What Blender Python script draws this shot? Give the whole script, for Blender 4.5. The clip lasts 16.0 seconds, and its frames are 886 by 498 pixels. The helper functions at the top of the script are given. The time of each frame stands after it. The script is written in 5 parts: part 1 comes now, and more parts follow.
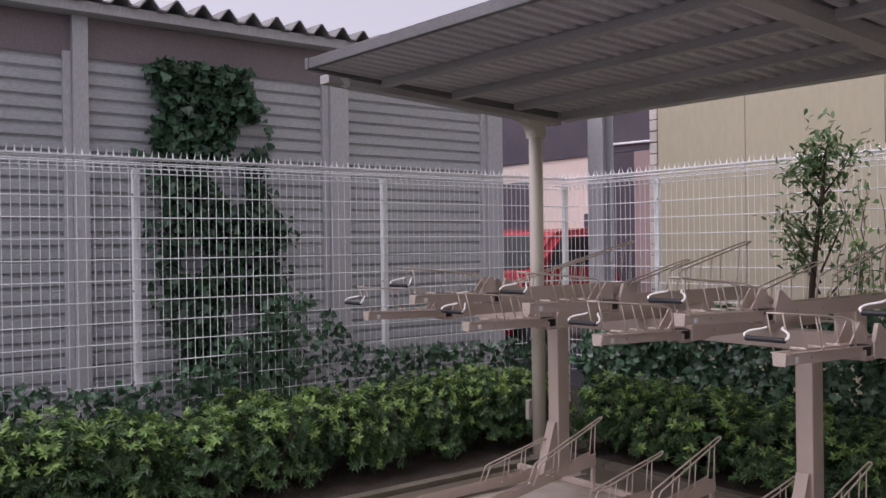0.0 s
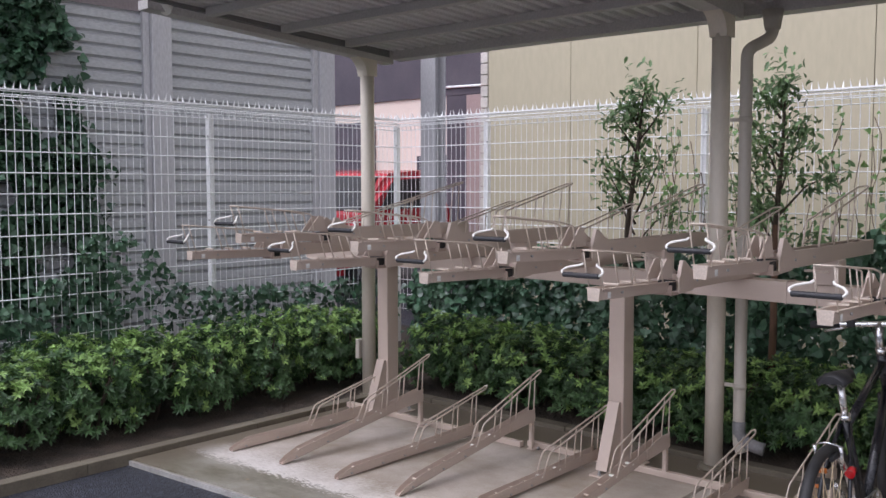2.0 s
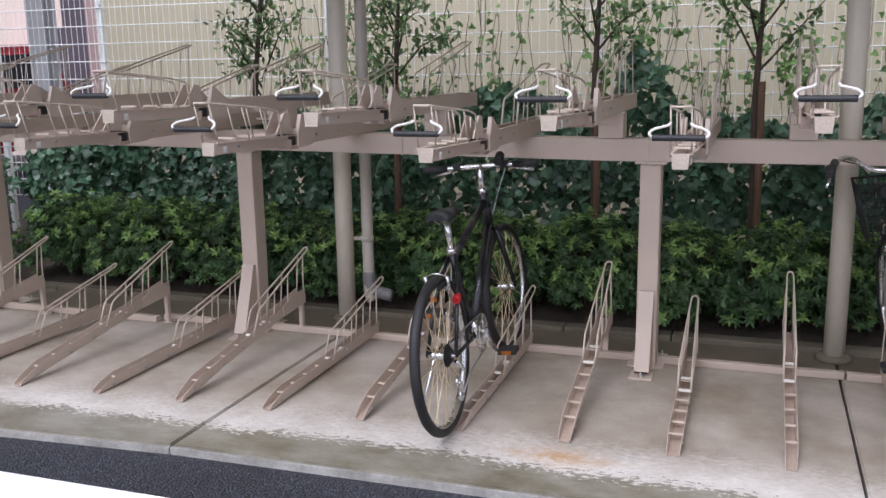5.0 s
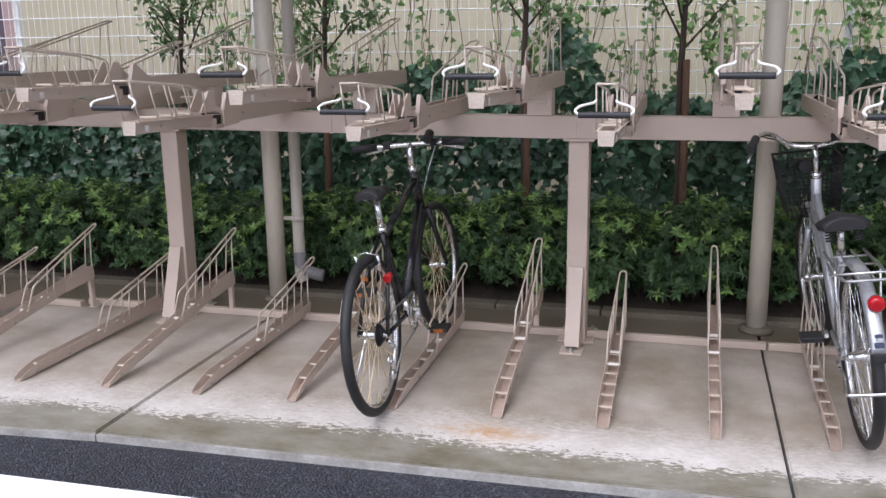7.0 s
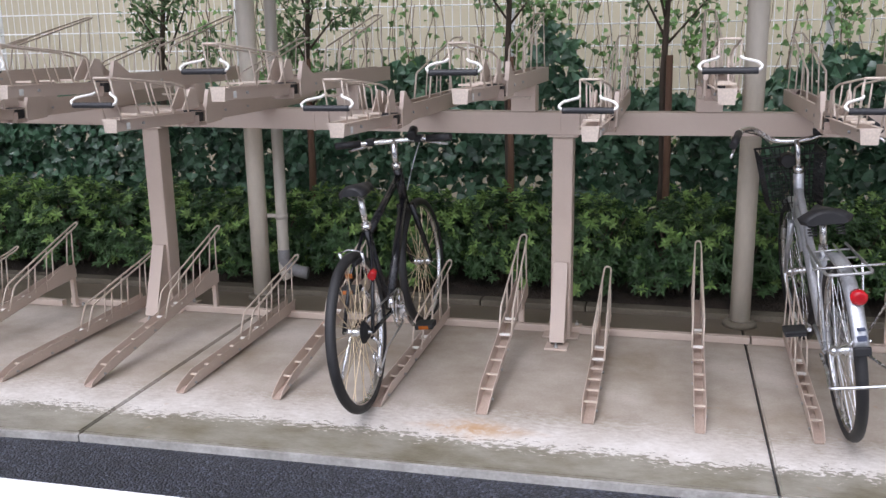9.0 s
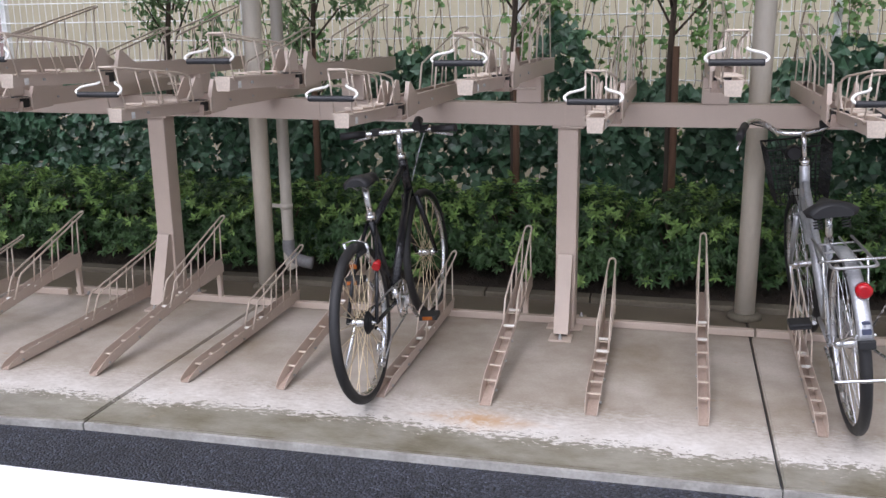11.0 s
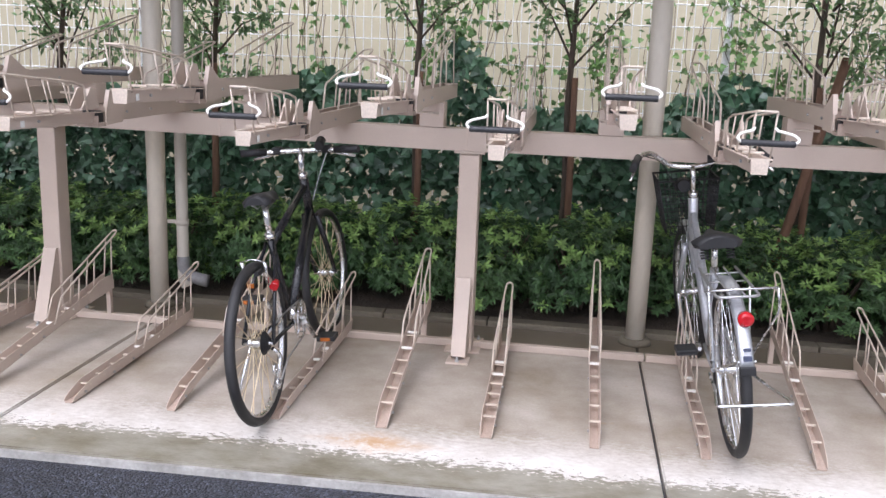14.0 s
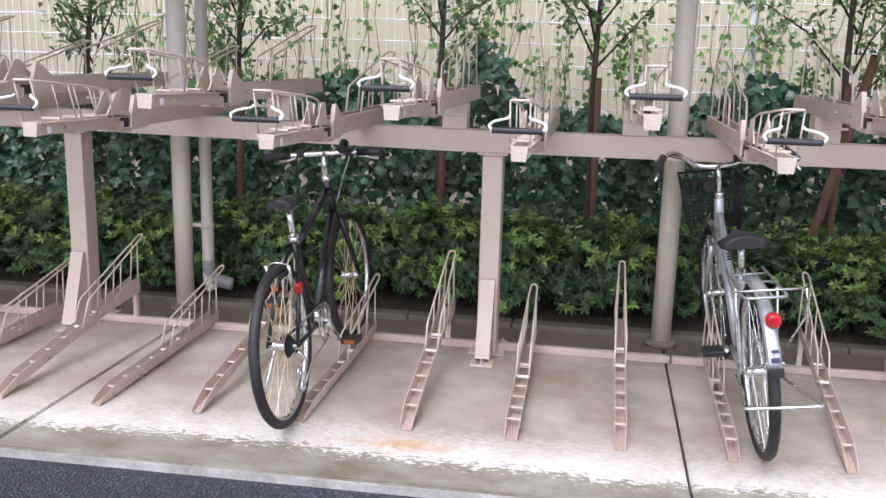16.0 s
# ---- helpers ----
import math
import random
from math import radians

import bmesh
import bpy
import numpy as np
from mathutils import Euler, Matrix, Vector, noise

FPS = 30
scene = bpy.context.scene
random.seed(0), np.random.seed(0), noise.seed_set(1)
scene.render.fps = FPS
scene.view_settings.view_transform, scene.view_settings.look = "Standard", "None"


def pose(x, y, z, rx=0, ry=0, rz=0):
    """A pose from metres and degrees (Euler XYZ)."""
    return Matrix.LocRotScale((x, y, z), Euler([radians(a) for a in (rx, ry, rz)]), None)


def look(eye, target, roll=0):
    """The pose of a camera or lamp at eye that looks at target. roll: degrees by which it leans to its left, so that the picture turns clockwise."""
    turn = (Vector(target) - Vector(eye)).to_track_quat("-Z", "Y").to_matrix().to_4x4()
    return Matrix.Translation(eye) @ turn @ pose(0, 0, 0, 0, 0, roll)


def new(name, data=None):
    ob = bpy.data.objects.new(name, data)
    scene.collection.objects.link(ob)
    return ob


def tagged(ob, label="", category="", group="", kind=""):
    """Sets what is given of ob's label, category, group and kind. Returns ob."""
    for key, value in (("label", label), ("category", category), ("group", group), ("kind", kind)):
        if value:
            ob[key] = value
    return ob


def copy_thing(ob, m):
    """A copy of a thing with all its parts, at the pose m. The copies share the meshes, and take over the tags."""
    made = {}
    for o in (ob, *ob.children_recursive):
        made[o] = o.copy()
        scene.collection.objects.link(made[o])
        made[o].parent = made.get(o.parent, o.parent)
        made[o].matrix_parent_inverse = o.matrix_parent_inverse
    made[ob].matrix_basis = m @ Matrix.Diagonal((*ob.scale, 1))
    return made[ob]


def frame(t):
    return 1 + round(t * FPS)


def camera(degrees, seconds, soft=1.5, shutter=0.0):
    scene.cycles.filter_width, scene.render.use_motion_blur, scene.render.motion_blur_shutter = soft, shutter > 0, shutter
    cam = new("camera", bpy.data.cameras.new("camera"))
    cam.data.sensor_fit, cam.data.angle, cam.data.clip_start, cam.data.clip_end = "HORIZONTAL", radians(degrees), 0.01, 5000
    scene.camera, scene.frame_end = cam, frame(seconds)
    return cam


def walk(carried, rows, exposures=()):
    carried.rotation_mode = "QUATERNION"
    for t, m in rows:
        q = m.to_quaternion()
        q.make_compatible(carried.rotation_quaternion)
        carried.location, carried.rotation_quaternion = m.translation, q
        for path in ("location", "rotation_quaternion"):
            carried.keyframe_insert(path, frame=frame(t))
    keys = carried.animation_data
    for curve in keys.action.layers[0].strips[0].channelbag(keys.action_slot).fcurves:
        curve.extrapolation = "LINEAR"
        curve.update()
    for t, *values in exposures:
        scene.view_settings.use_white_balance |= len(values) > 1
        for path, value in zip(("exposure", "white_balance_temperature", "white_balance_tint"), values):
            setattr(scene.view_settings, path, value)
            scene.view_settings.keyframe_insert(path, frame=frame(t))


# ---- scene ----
cam = camera(52.5, 16.0)

# seconds, eye x y z, yaw, pitch, roll (degrees)
PATH = [
    (0, 0.590, -3.388, 1.647, 51.98, -0.20, -0.78),
    (0.5, 0.588, -3.372, 1.639, 48.26, -1.47, -0.07),
    (1, 0.604, -3.350, 1.627, 45.16, -2.23, 0.12),
    (1.5, 0.614, -3.348, 1.626, 42.17, -3.52, 0.01),
    (2, 0.598, -3.354, 1.627, 41.49, -3.95, -0.05),
    (2.5, 0.613, -3.331, 1.617, 40.79, -4.70, -0.55),
    (3, 0.641, -3.294, 1.600, 37.40, -5.99, -1.26),
    (3.5, 0.665, -3.265, 1.574, 32.03, -7.38, -1.79),
    (4, 0.701, -3.258, 1.559, 26.35, -9.51, -1.84),
    (4.5, 0.708, -3.266, 1.505, 21.38, -11.41, -1.24),
    (5, 0.706, -3.274, 1.505, 19.54, -11.59, -0.92),
    (7.5, 0.723, -3.260, 1.501, 14.86, -13.14, -0.82),
    (8, 0.723, -3.263, 1.502, 14.69, -13.11, -0.82),
    (8.5, 0.720, -3.256, 1.500, 14.27, -13.17, -0.76),
    (9, 0.720, -3.256, 1.498, 14.31, -13.20, -0.91),
    (11.5, 0.725, -3.252, 1.502, 14.71, -13.87, -0.68),
    (12, 0.726, -3.255, 1.505, 12.31, -13.36, 0.14),
    (12.5, 0.722, -3.267, 1.500, 11.86, -12.79, 1.20),
    (13, 0.727, -3.275, 1.512, 10.71, -12.39, 1.85),
    (13.5, 0.725, -3.265, 1.505, 8.81, -12.14, 2.30),
    (14, 0.720, -3.263, 1.511, 8.07, -12.44, 2.15),
    (14.5, 0.726, -3.263, 1.505, 8.07, -12.51, 2.04),
    (15, 0.726, -3.259, 1.507, 8.08, -12.67, 2.05),
    (15.5, 0.722, -3.259, 1.506, 8.20, -12.60, 2.14),
    (16, 0.724, -3.253, 1.509, 9.69, -12.36, 1.48),
]


def row_pose(x, y, z, yaw, pitch, roll):
    a, p = radians(yaw), radians(pitch)
    ahead = Vector((-math.sin(a) * math.cos(p), math.cos(a) * math.cos(p), math.sin(p)))
    return look((x, y, z), Vector((x, y, z)) + ahead, roll)


# seconds, stops, white balance in kelvin, tint
EXPOSURES = [
    (0, -1.15, 6850, 20), (0.5, -0.9, 6750, 17), (1.5, -0.72, 6600, 13), (3.0, -0.70, 6500, 11), (3.5, -0.76, 6500, 10), (4.5, -0.74, 6500, 10), (5, -0.6, 6500, 10), (7.5, -0.45, 6500, 10),
    (9, -0.42, 6500, 10), (11.5, -0.48, 6500, 10), (12.5, -0.48, 6500, 10), (13.1, -0.40, 6500, 10), (14.0, -0.07, 6500, 10), (14.5, 0.00, 6500, 10), (16, 0.00, 6500, 10),
]
walk(cam, [(r[0], row_pose(*r[1:])) for r in PATH], EXPOSURES)

# ---- overcast light ----
world = bpy.data.worlds.new("overcast")
scene.world = world
world.use_nodes = True
wn, wl = world.node_tree.nodes, world.node_tree.links
wn.clear()
sky = wn.new("ShaderNodeTexSky")
sky.sky_type = "NISHITA"
sky.sun_disc = False
sky.sun_elevation, sky.sun_rotation = radians(58), radians(200)
sky.dust_density, sky.air_density = 4.0, 1.0
grey = wn.new("ShaderNodeHueSaturation")
grey.inputs["Saturation"].default_value = 0.12
back = wn.new("ShaderNodeBackground")
back.inputs["Strength"].default_value = 0.4
wout = wn.new("ShaderNodeOutputWorld")
wl.new(sky.outputs[0], grey.inputs["Color"])
cool = wn.new("ShaderNodeMix")
cool.data_type, cool.blend_type = "RGBA", "MULTIPLY"
cool.inputs[0].default_value = 1.0
cool.inputs[7].default_value = (0.98, 1.0, 1.165, 1)
wl.new(grey.outputs[0], cool.inputs[6])
wl.new(cool.outputs[2], back.inputs["Color"])
wl.new(back.outputs[0], wout.inputs["Surface"])

sun = new("sun", bpy.data.lights.new("sun", "SUN"))
sun.data.energy, sun.data.angle, sun.data.color = 0.5, radians(60), (0.96, 0.98, 1.0)
sun.matrix_world = look((2.0, -5.0, 9.0), (0, 0, 0))


# ---- materials ----
def surf(name, col, col2, scale=3.0, fine=60.0, rough=0.5, rough2=None, bump=0.15, metal=0.0, mixpow=0.5, per_leaf=False, random_tint=0.0, stretch=(1, 1, 1), depth=0.004, trans=0.0, grain=0.12):
    """Two-scale procedural surface: broad stains between two colours, fine grain in tone, gloss and relief."""
    m = bpy.data.materials.new(name)
    m.use_nodes = True
    n, l = m.node_tree.nodes, m.node_tree.links
    b = n["Principled BSDF"]
    tc = n.new("ShaderNodeTexCoord")
    mp = n.new("ShaderNodeMapping")
    mp.inputs["Scale"].default_value = stretch
    l.new(tc.outputs["Object"], mp.inputs[0])
    big = n.new("ShaderNodeTexNoise")
    big.inputs["Scale"].default_value, big.inputs["Detail"].default_value, big.inputs["Roughness"].default_value = scale, 6, 0.62
    small = n.new("ShaderNodeTexNoise")
    small.inputs["Scale"].default_value, small.inputs["Detail"].default_value = fine, 4
    l.new(mp.outputs[0], big.inputs["Vector"])
    l.new(mp.outputs[0], small.inputs["Vector"])
    ramp = n.new("ShaderNodeValToRGB")
    ramp.color_ramp.elements[0].position, ramp.color_ramp.elements[1].position = 0.5 - 0.25 * mixpow - 0.03, 0.5 + 0.25 * mixpow + 0.03
    ramp.color_ramp.elements[0].color, ramp.color_ramp.elements[1].color = (*col, 1), (*col2, 1)
    l.new(big.outputs["Fac"], ramp.inputs[0])
    hsv = n.new("ShaderNodeHueSaturation")
    l.new(ramp.outputs[0], hsv.inputs["Color"])
    val = n.new("ShaderNodeMapRange")
    val.inputs["From Min"].default_value, val.inputs["From Max"].default_value = 0.3, 0.7
    val.inputs["To Min"].default_value, val.inputs["To Max"].default_value = 1 - grain, 1 + grain
    l.new(small.outputs["Fac"], val.inputs["Value"])
    last = val.outputs[0]
    if per_leaf or random_tint:
        if per_leaf:
            src = n.new("ShaderNodeNewGeometry").outputs["Random Per Island"]
            lo, hi = 0.55, 1.5
        else:
            src = n.new("ShaderNodeObjectInfo").outputs["Random"]
            lo, hi = 1 - random_tint, 1 + random_tint
        mr = n.new("ShaderNodeMapRange")
        mr.inputs["To Min"].default_value, mr.inputs["To Max"].default_value = lo, hi
        l.new(src, mr.inputs["Value"])
        mul = n.new("ShaderNodeMath")
        mul.operation = "MULTIPLY"
        l.new(last, mul.inputs[0])
        l.new(mr.outputs[0], mul.inputs[1])
        last = mul.outputs[0]
    l.new(last, hsv.inputs["Value"])
    l.new(hsv.outputs[0], b.inputs["Base Color"])
    rr = n.new("ShaderNodeMapRange")
    rr.inputs["From Min"].default_value, rr.inputs["From Max"].default_value = 0.3, 0.7
    rr.inputs["To Min"].default_value, rr.inputs["To Max"].default_value = rough, rough2 if rough2 is not None else min(1, rough + 0.15)
    l.new(big.outputs["Fac"], rr.inputs["Value"])
    l.new(rr.outputs[0], b.inputs["Roughness"])
    b.inputs["Metallic"].default_value = metal
    if bump:
        bp = n.new("ShaderNodeBump")
        bp.inputs["Strength"].default_value, bp.inputs["Distance"].default_value = bump, depth
        l.new(small.outputs["Fac"], bp.inputs["Height"])
        l.new(bp.outputs[0], b.inputs["Normal"])
    if trans:
        tr = n.new("ShaderNodeBsdfTranslucent")
        mix = n.new("ShaderNodeMixShader")
        mix.inputs[0].default_value = trans
        l.new(hsv.outputs[0], tr.inputs["Color"])
        l.new(b.outputs[0], mix.inputs[1])
        l.new(tr.outputs[0], mix.inputs[2])
        l.new(mix.outputs[0], n["Material Output"].inputs["Surface"])
    return m


def concrete_floor():
    """Worn slab: damp grey-green front margin, flaking pale band, tan middle, rust spots."""
    m = surf("slab concrete", (0.26, 0.21, 0.155), (0.47, 0.42, 0.365), 1.9, 90, 0.42, 0.7, 0.2, mixpow=0.55, grain=0.07)
    n, l = m.node_tree.nodes, m.node_tree.links
    b = n["Principled BSDF"]
    base = b.inputs["Base Color"].links[0].from_socket
    geo = n.new("ShaderNodeNewGeometry")
    sep = n.new("ShaderNodeSeparateXYZ")
    l.new(geo.outputs["Position"], sep.inputs[0])

    def noise_of(scale, detail, stretch=(1, 1, 1)):
        mp = n.new("ShaderNodeMapping")
        mp.inputs["Scale"].default_value = stretch
        l.new(geo.outputs["Position"], mp.inputs[0])
        t = n.new("ShaderNodeTexNoise")
        t.inputs["Scale"].default_value, t.inputs["Detail"].default_value, t.inputs["Roughness"].default_value = scale, detail, 0.7
        l.new(mp.outputs[0], t.inputs["Vector"])
        return t.outputs["Fac"]

    def calc(op, a, c):
        t = n.new("ShaderNodeMath")
        t.operation = op
        for k, v in enumerate((a, c)):
            if isinstance(v, (int, float)):
                t.inputs[k].default_value = v
            else:
                l.new(v, t.inputs[k])
        return t.outputs[0]

    def ramp(v, stops):
        t = n.new("ShaderNodeValToRGB")
        e = t.color_ramp.elements
        while len(e) < len(stops):
            e.new(0.5)
        for k, (p, g) in enumerate(stops):
            e[k].position, e[k].color = p, (g, g, g, 1)
        l.new(v, t.inputs[0])
        return t.outputs[0]

    def over(colour, fac, under):
        t = n.new("ShaderNodeMix")
        t.data_type = "RGBA"
        l.new(fac, t.inputs[0])
        l.new(under, t.inputs[6])
        if isinstance(colour, tuple):
            t.inputs[7].default_value = (*colour, 1)
        else:
            l.new(colour, t.inputs[7])
        return t.outputs[2]

    # distance from the front edge, frayed by noise
    y = calc("SUBTRACT", sep.outputs["Y"], calc("MULTIPLY", calc("MINIMUM", calc("ADD", sep.outputs["X"], 0.6), 0.0), 0.035))
    fray = calc("ADD", calc("MULTIPLY", calc("SUBTRACT", noise_of(12, 6, (0.6, 1.0, 1)), 0.5), 0.16), calc("MULTIPLY", calc("SUBTRACT", noise_of(55, 3, (0.5, 1.0, 1)), 0.5), 0.42))
    wave = calc("MULTIPLY", calc("SUBTRACT", noise_of(1.7, 3), 0.5), 0.16)
    yf = calc("ADD", calc("ADD", y, fray), wave)
    pale = ramp(calc("ADD", calc("MULTIPLY", yf, 1.0), 0.5), [(0.34, 0.0), (0.362, 1.0), (0.44, 0.8), (0.66, 0.0)])
    pale = calc("MULTIPLY", pale, ramp(noise_of(5, 6), [(0.3, 0.45), (0.6, 1.0)]))
    front = ramp(calc("ADD", yf, 0.5), [(0.335, 1.0), (0.36, 0.0)])
    rear = ramp(calc("ADD", calc("MULTIPLY", y, 0.4), calc("MULTIPLY", wave, 0.6)), [(0.46, 0.0), (0.53, 1.0)])
    side = ramp(calc("ADD", calc("MULTIPLY", sep.outputs["X"], -0.2), calc("MULTIPLY", wave, 0.5)), [(0.8, 0.0), (0.84, 1.0)])
    rear = calc("MAXIMUM", rear, side)
    wetc = ramp(noise_of(3.2, 9, (0.7, 1.3, 1)), [(0.38, 0.0), (0.6, 1.0)])
    damp = n.new("ShaderNodeMix")
    damp.data_type = "RGBA"
    damp.inputs[6].default_value, damp.inputs[7].default_value = (0.14, 0.122, 0.082, 1), (0.29, 0.27, 0.225, 1)
    l.new(wetc, damp.inputs[0])
    c = over((0.74, 0.71, 0.67), calc("MULTIPLY", pale, 0.78), base)
    c = over(damp.outputs[2], front, c)
    c = over((0.125, 0.1, 0.068), calc("MULTIPLY", rear, 0.85), c)
    # rust bloom in front of one gutter
    dx = calc("ABSOLUTE", calc("SUBTRACT", sep.outputs["X"], 0.02), 0)
    dy = calc("ABSOLUTE", calc("SUBTRACT", sep.outputs["Y"], -0.05), 0)
    d = calc("ADD", calc("MULTIPLY", dx, 2.6), calc("MULTIPLY", dy, 7.0))
    spot = calc("MULTIPLY", ramp(d, [(0.1, 1.0), (0.9, 0.0)]), ramp(noise_of(14, 6), [(0.36, 0.0), (0.54, 1.0)]))
    c = over((0.45, 0.25, 0.1), calc("MULTIPLY", spot, 0.85), c)
    specks = ramp(noise_of(9, 2), [(0.70, 0.0), (0.75, 1.0)])
    c = over((0.4, 0.26, 0.14), calc("MULTIPLY", specks, 0.35), c)
    l.new(c, b.inputs["Base Color"])
    wet = calc("MAXIMUM", front, rear)
    rgh = calc("SUBTRACT", 0.62, calc("MULTIPLY", wet, 0.34))
    for k in list(b.inputs["Roughness"].links):
        l.remove(k)
    l.new(rgh, b.inputs["Roughness"])
    return m


M = {}
M["rack"] = surf("beige powder coat", (0.5, 0.405, 0.335), (0.56, 0.46, 0.385), 2.2, 160, 0.42, 0.55, 0.03, random_tint=0.04, grain=0.03)
M["rackrust"] = surf("rust-stained gutter floor", (0.34, 0.255, 0.205), (0.44, 0.345, 0.285), 9, 120, 0.5, 0.7, 0.15, mixpow=0.8)
M["rod"] = surf("cream coated rod", (0.54, 0.45, 0.37), (0.6, 0.51, 0.425), 5, 150, 0.38, 0.5, 0.03)
M["white"] = surf("white coated rod", (0.78, 0.75, 0.69), (0.84, 0.82, 0.77), 5, 150, 0.35, 0.45, 0.03)
M["grip"] = surf("black ribbed rubber", (0.012, 0.012, 0.014), (0.03, 0.03, 0.033), 8, 200, 0.45, 0.6, 0.2)
M["col"] = surf("cream painted steel", (0.64, 0.58, 0.48), (0.72, 0.655, 0.55), 1.5, 90, 0.45, 0.6, 0.03, stretch=(1, 1, 0.3), grain=0.03)
M["pipe"] = surf("grey-beige plastic pipe", (0.4, 0.37, 0.31), (0.47, 0.43, 0.365), 2, 90, 0.45, 0.6, 0.03, stretch=(1, 1, 0.3), grain=0.03)
M["slab"] = concrete_floor()
M["kerb"] = surf("weathered kerb concrete", (0.1, 0.083, 0.058), (0.19, 0.165, 0.12), 3.5, 80, 0.6, 0.85, 0.5, mixpow=0.8, depth=0.006)
M["edging"] = surf("pale worn concrete edge", (0.2, 0.19, 0.17), (0.44, 0.425, 0.4), 9, 70, 0.55, 0.75, 0.4, mixpow=0.8)
M["asphalt"] = surf("wet asphalt", (0.017, 0.019, 0.027), (0.031, 0.034, 0.045), 1.2, 95, 0.4, 0.6, 1.0, depth=0.02, grain=0.75)
M["paint"] = surf("white road paint", (0.9, 0.9, 0.9), (0.97, 0.97, 0.97), 4, 90, 0.4, 0.55, 0.3)
M["soil"] = surf("damp planting soil", (0.03, 0.022, 0.015), (0.07, 0.05, 0.035), 6, 50, 0.8, 0.95, 1.0, depth=0.03)
M["fence"] = surf("white coated fence wire", (0.82, 0.83, 0.82), (0.88, 0.89, 0.88), 3, 90, 0.35, 0.5, 0.02)
M["spike"] = surf("bright white spikes", (0.86, 0.87, 0.86), (0.92, 0.92, 0.92), 3, 90, 0.25, 0.35, 0.02)
M["cream"] = surf("cream rendered wall", (0.455, 0.405, 0.285), (0.49, 0.44, 0.315), 0.9, 24, 0.75, 0.9, 0.03, mixpow=1.6, stretch=(1, 1, 0.3), grain=0.04)
M["tile"] = surf("pale edge tiles", (0.5, 0.45, 0.4), (0.62, 0.57, 0.52), 4, 60, 0.5, 0.7, 0.1, random_tint=0.12)
M["siding"] = surf("grey ribbed metal siding", (0.41, 0.42, 0.425), (0.52, 0.53, 0.535), 1.1, 60, 0.42, 0.6, 0.06, mixpow=0.8, stretch=(1, 0.4, 1))
M["shedsteel"] = surf("grey painted steel column", (0.48, 0.475, 0.48), (0.56, 0.555, 0.56), 1.3, 60, 0.5, 0.7, 0.1, mixpow=0.8, stretch=(1, 1, 0.3))
M["shedband"] = surf("dark red-brown fascia", (0.2, 0.165, 0.17), (0.27, 0.225, 0.23), 1.2, 60, 0.55, 0.75, 0.1, mixpow=0.8)
M["shedroof"] = surf("weathered roof sheet", (0.17, 0.165, 0.16), (0.3, 0.29, 0.28), 2.0, 60, 0.5, 0.7, 0.1)
M["canopy"] = surf("grey canopy deck", (0.64, 0.62, 0.62), (0.7, 0.68, 0.68), 1.3, 70, 0.45, 0.6, 0.06, mixpow=0.8)
M["beam"] = surf("grey-beige canopy steel", (0.46, 0.44, 0.42), (0.54, 0.515, 0.49), 1.5, 80, 0.5, 0.6, 0.06)
# canopy edges are backlit: their shade is put into this darker grey
M["fascia"] = surf("canopy trim, backlit dark", (0.15, 0.145, 0.145), (0.21, 0.205, 0.205), 1.5, 80, 0.5, 0.6, 0.06)
M["shrub"] = surf("shrub leaf", (0.04, 0.09, 0.034), (0.085, 0.16, 0.058), 3, 60, 0.4, 0.55, 0.05, per_leaf=True, trans=0.25)
M["tip"] = surf("young shrub leaf", (0.18, 0.31, 0.085), (0.28, 0.42, 0.13), 3, 60, 0.42, 0.55, 0.05, per_leaf=True, trans=0.3)
M["ivy"] = surf("ivy leaf", (0.042, 0.1, 0.058), (0.085, 0.165, 0.092), 3, 60, 0.28, 0.42, 0.05, per_leaf=True, trans=0.15)
M["tree"] = surf("small tree leaf", (0.1, 0.18, 0.075), (0.18, 0.28, 0.12), 3, 60, 0.38, 0.5, 0.05, per_leaf=True, trans=0.25)
M["vine"] = surf("climbing vine leaf", (0.08, 0.165, 0.05), (0.15, 0.26, 0.075), 3, 60, 0.4, 0.5, 0.05, per_leaf=True, trans=0.3)
M["bark"] = surf("grey-brown bark", (0.055, 0.04, 0.03), (0.1, 0.075, 0.055), 8, 60, 0.8, 0.95, 0.8, stretch=(1, 1, 0.2), depth=0.01)
M["stake"] = surf("brown wooden stake", (0.12, 0.062, 0.038), (0.2, 0.11, 0.066), 8, 60, 0.7, 0.9, 0.5, stretch=(1, 1, 0.15), depth=0.006)
M["twig"] = surf("dry vine stem", (0.09, 0.06, 0.04), (0.15, 0.1, 0.07), 8, 60, 0.8, 0.9, 0.3)
M["garagewall"] = surf("pinkish beige rendered wall", (0.72, 0.6, 0.52), (0.78, 0.66, 0.58), 0.8, 50, 0.7, 0.9, 0.1)
# also carries the shade of the garage openings as plain colour
M["garagedark"] = surf("flat dark plum tone", (0.06, 0.05, 0.065), (0.1, 0.085, 0.1), 1.0, 50, 0.6, 0.8, 0.1)
M["garagepanel"] = surf("pink-brown rendered panel", (0.3, 0.22, 0.21), (0.38, 0.28, 0.26), 0.8, 50, 0.7, 0.9, 0.1)
M["redpaint"] = surf("red car paint", (0.42, 0.02, 0.03), (0.5, 0.03, 0.04), 2, 80, 0.2, 0.3, 0.0)
M["tyre"] = surf("black tyre rubber", (0.009, 0.009, 0.01), (0.022, 0.021, 0.021), 6, 150, 0.5, 0.7, 0.2)
M["chrome"] = surf("polished alloy", (0.62, 0.62, 0.62), (0.75, 0.75, 0.75), 6, 120, 0.18, 0.32, 0.02, metal=1.0)
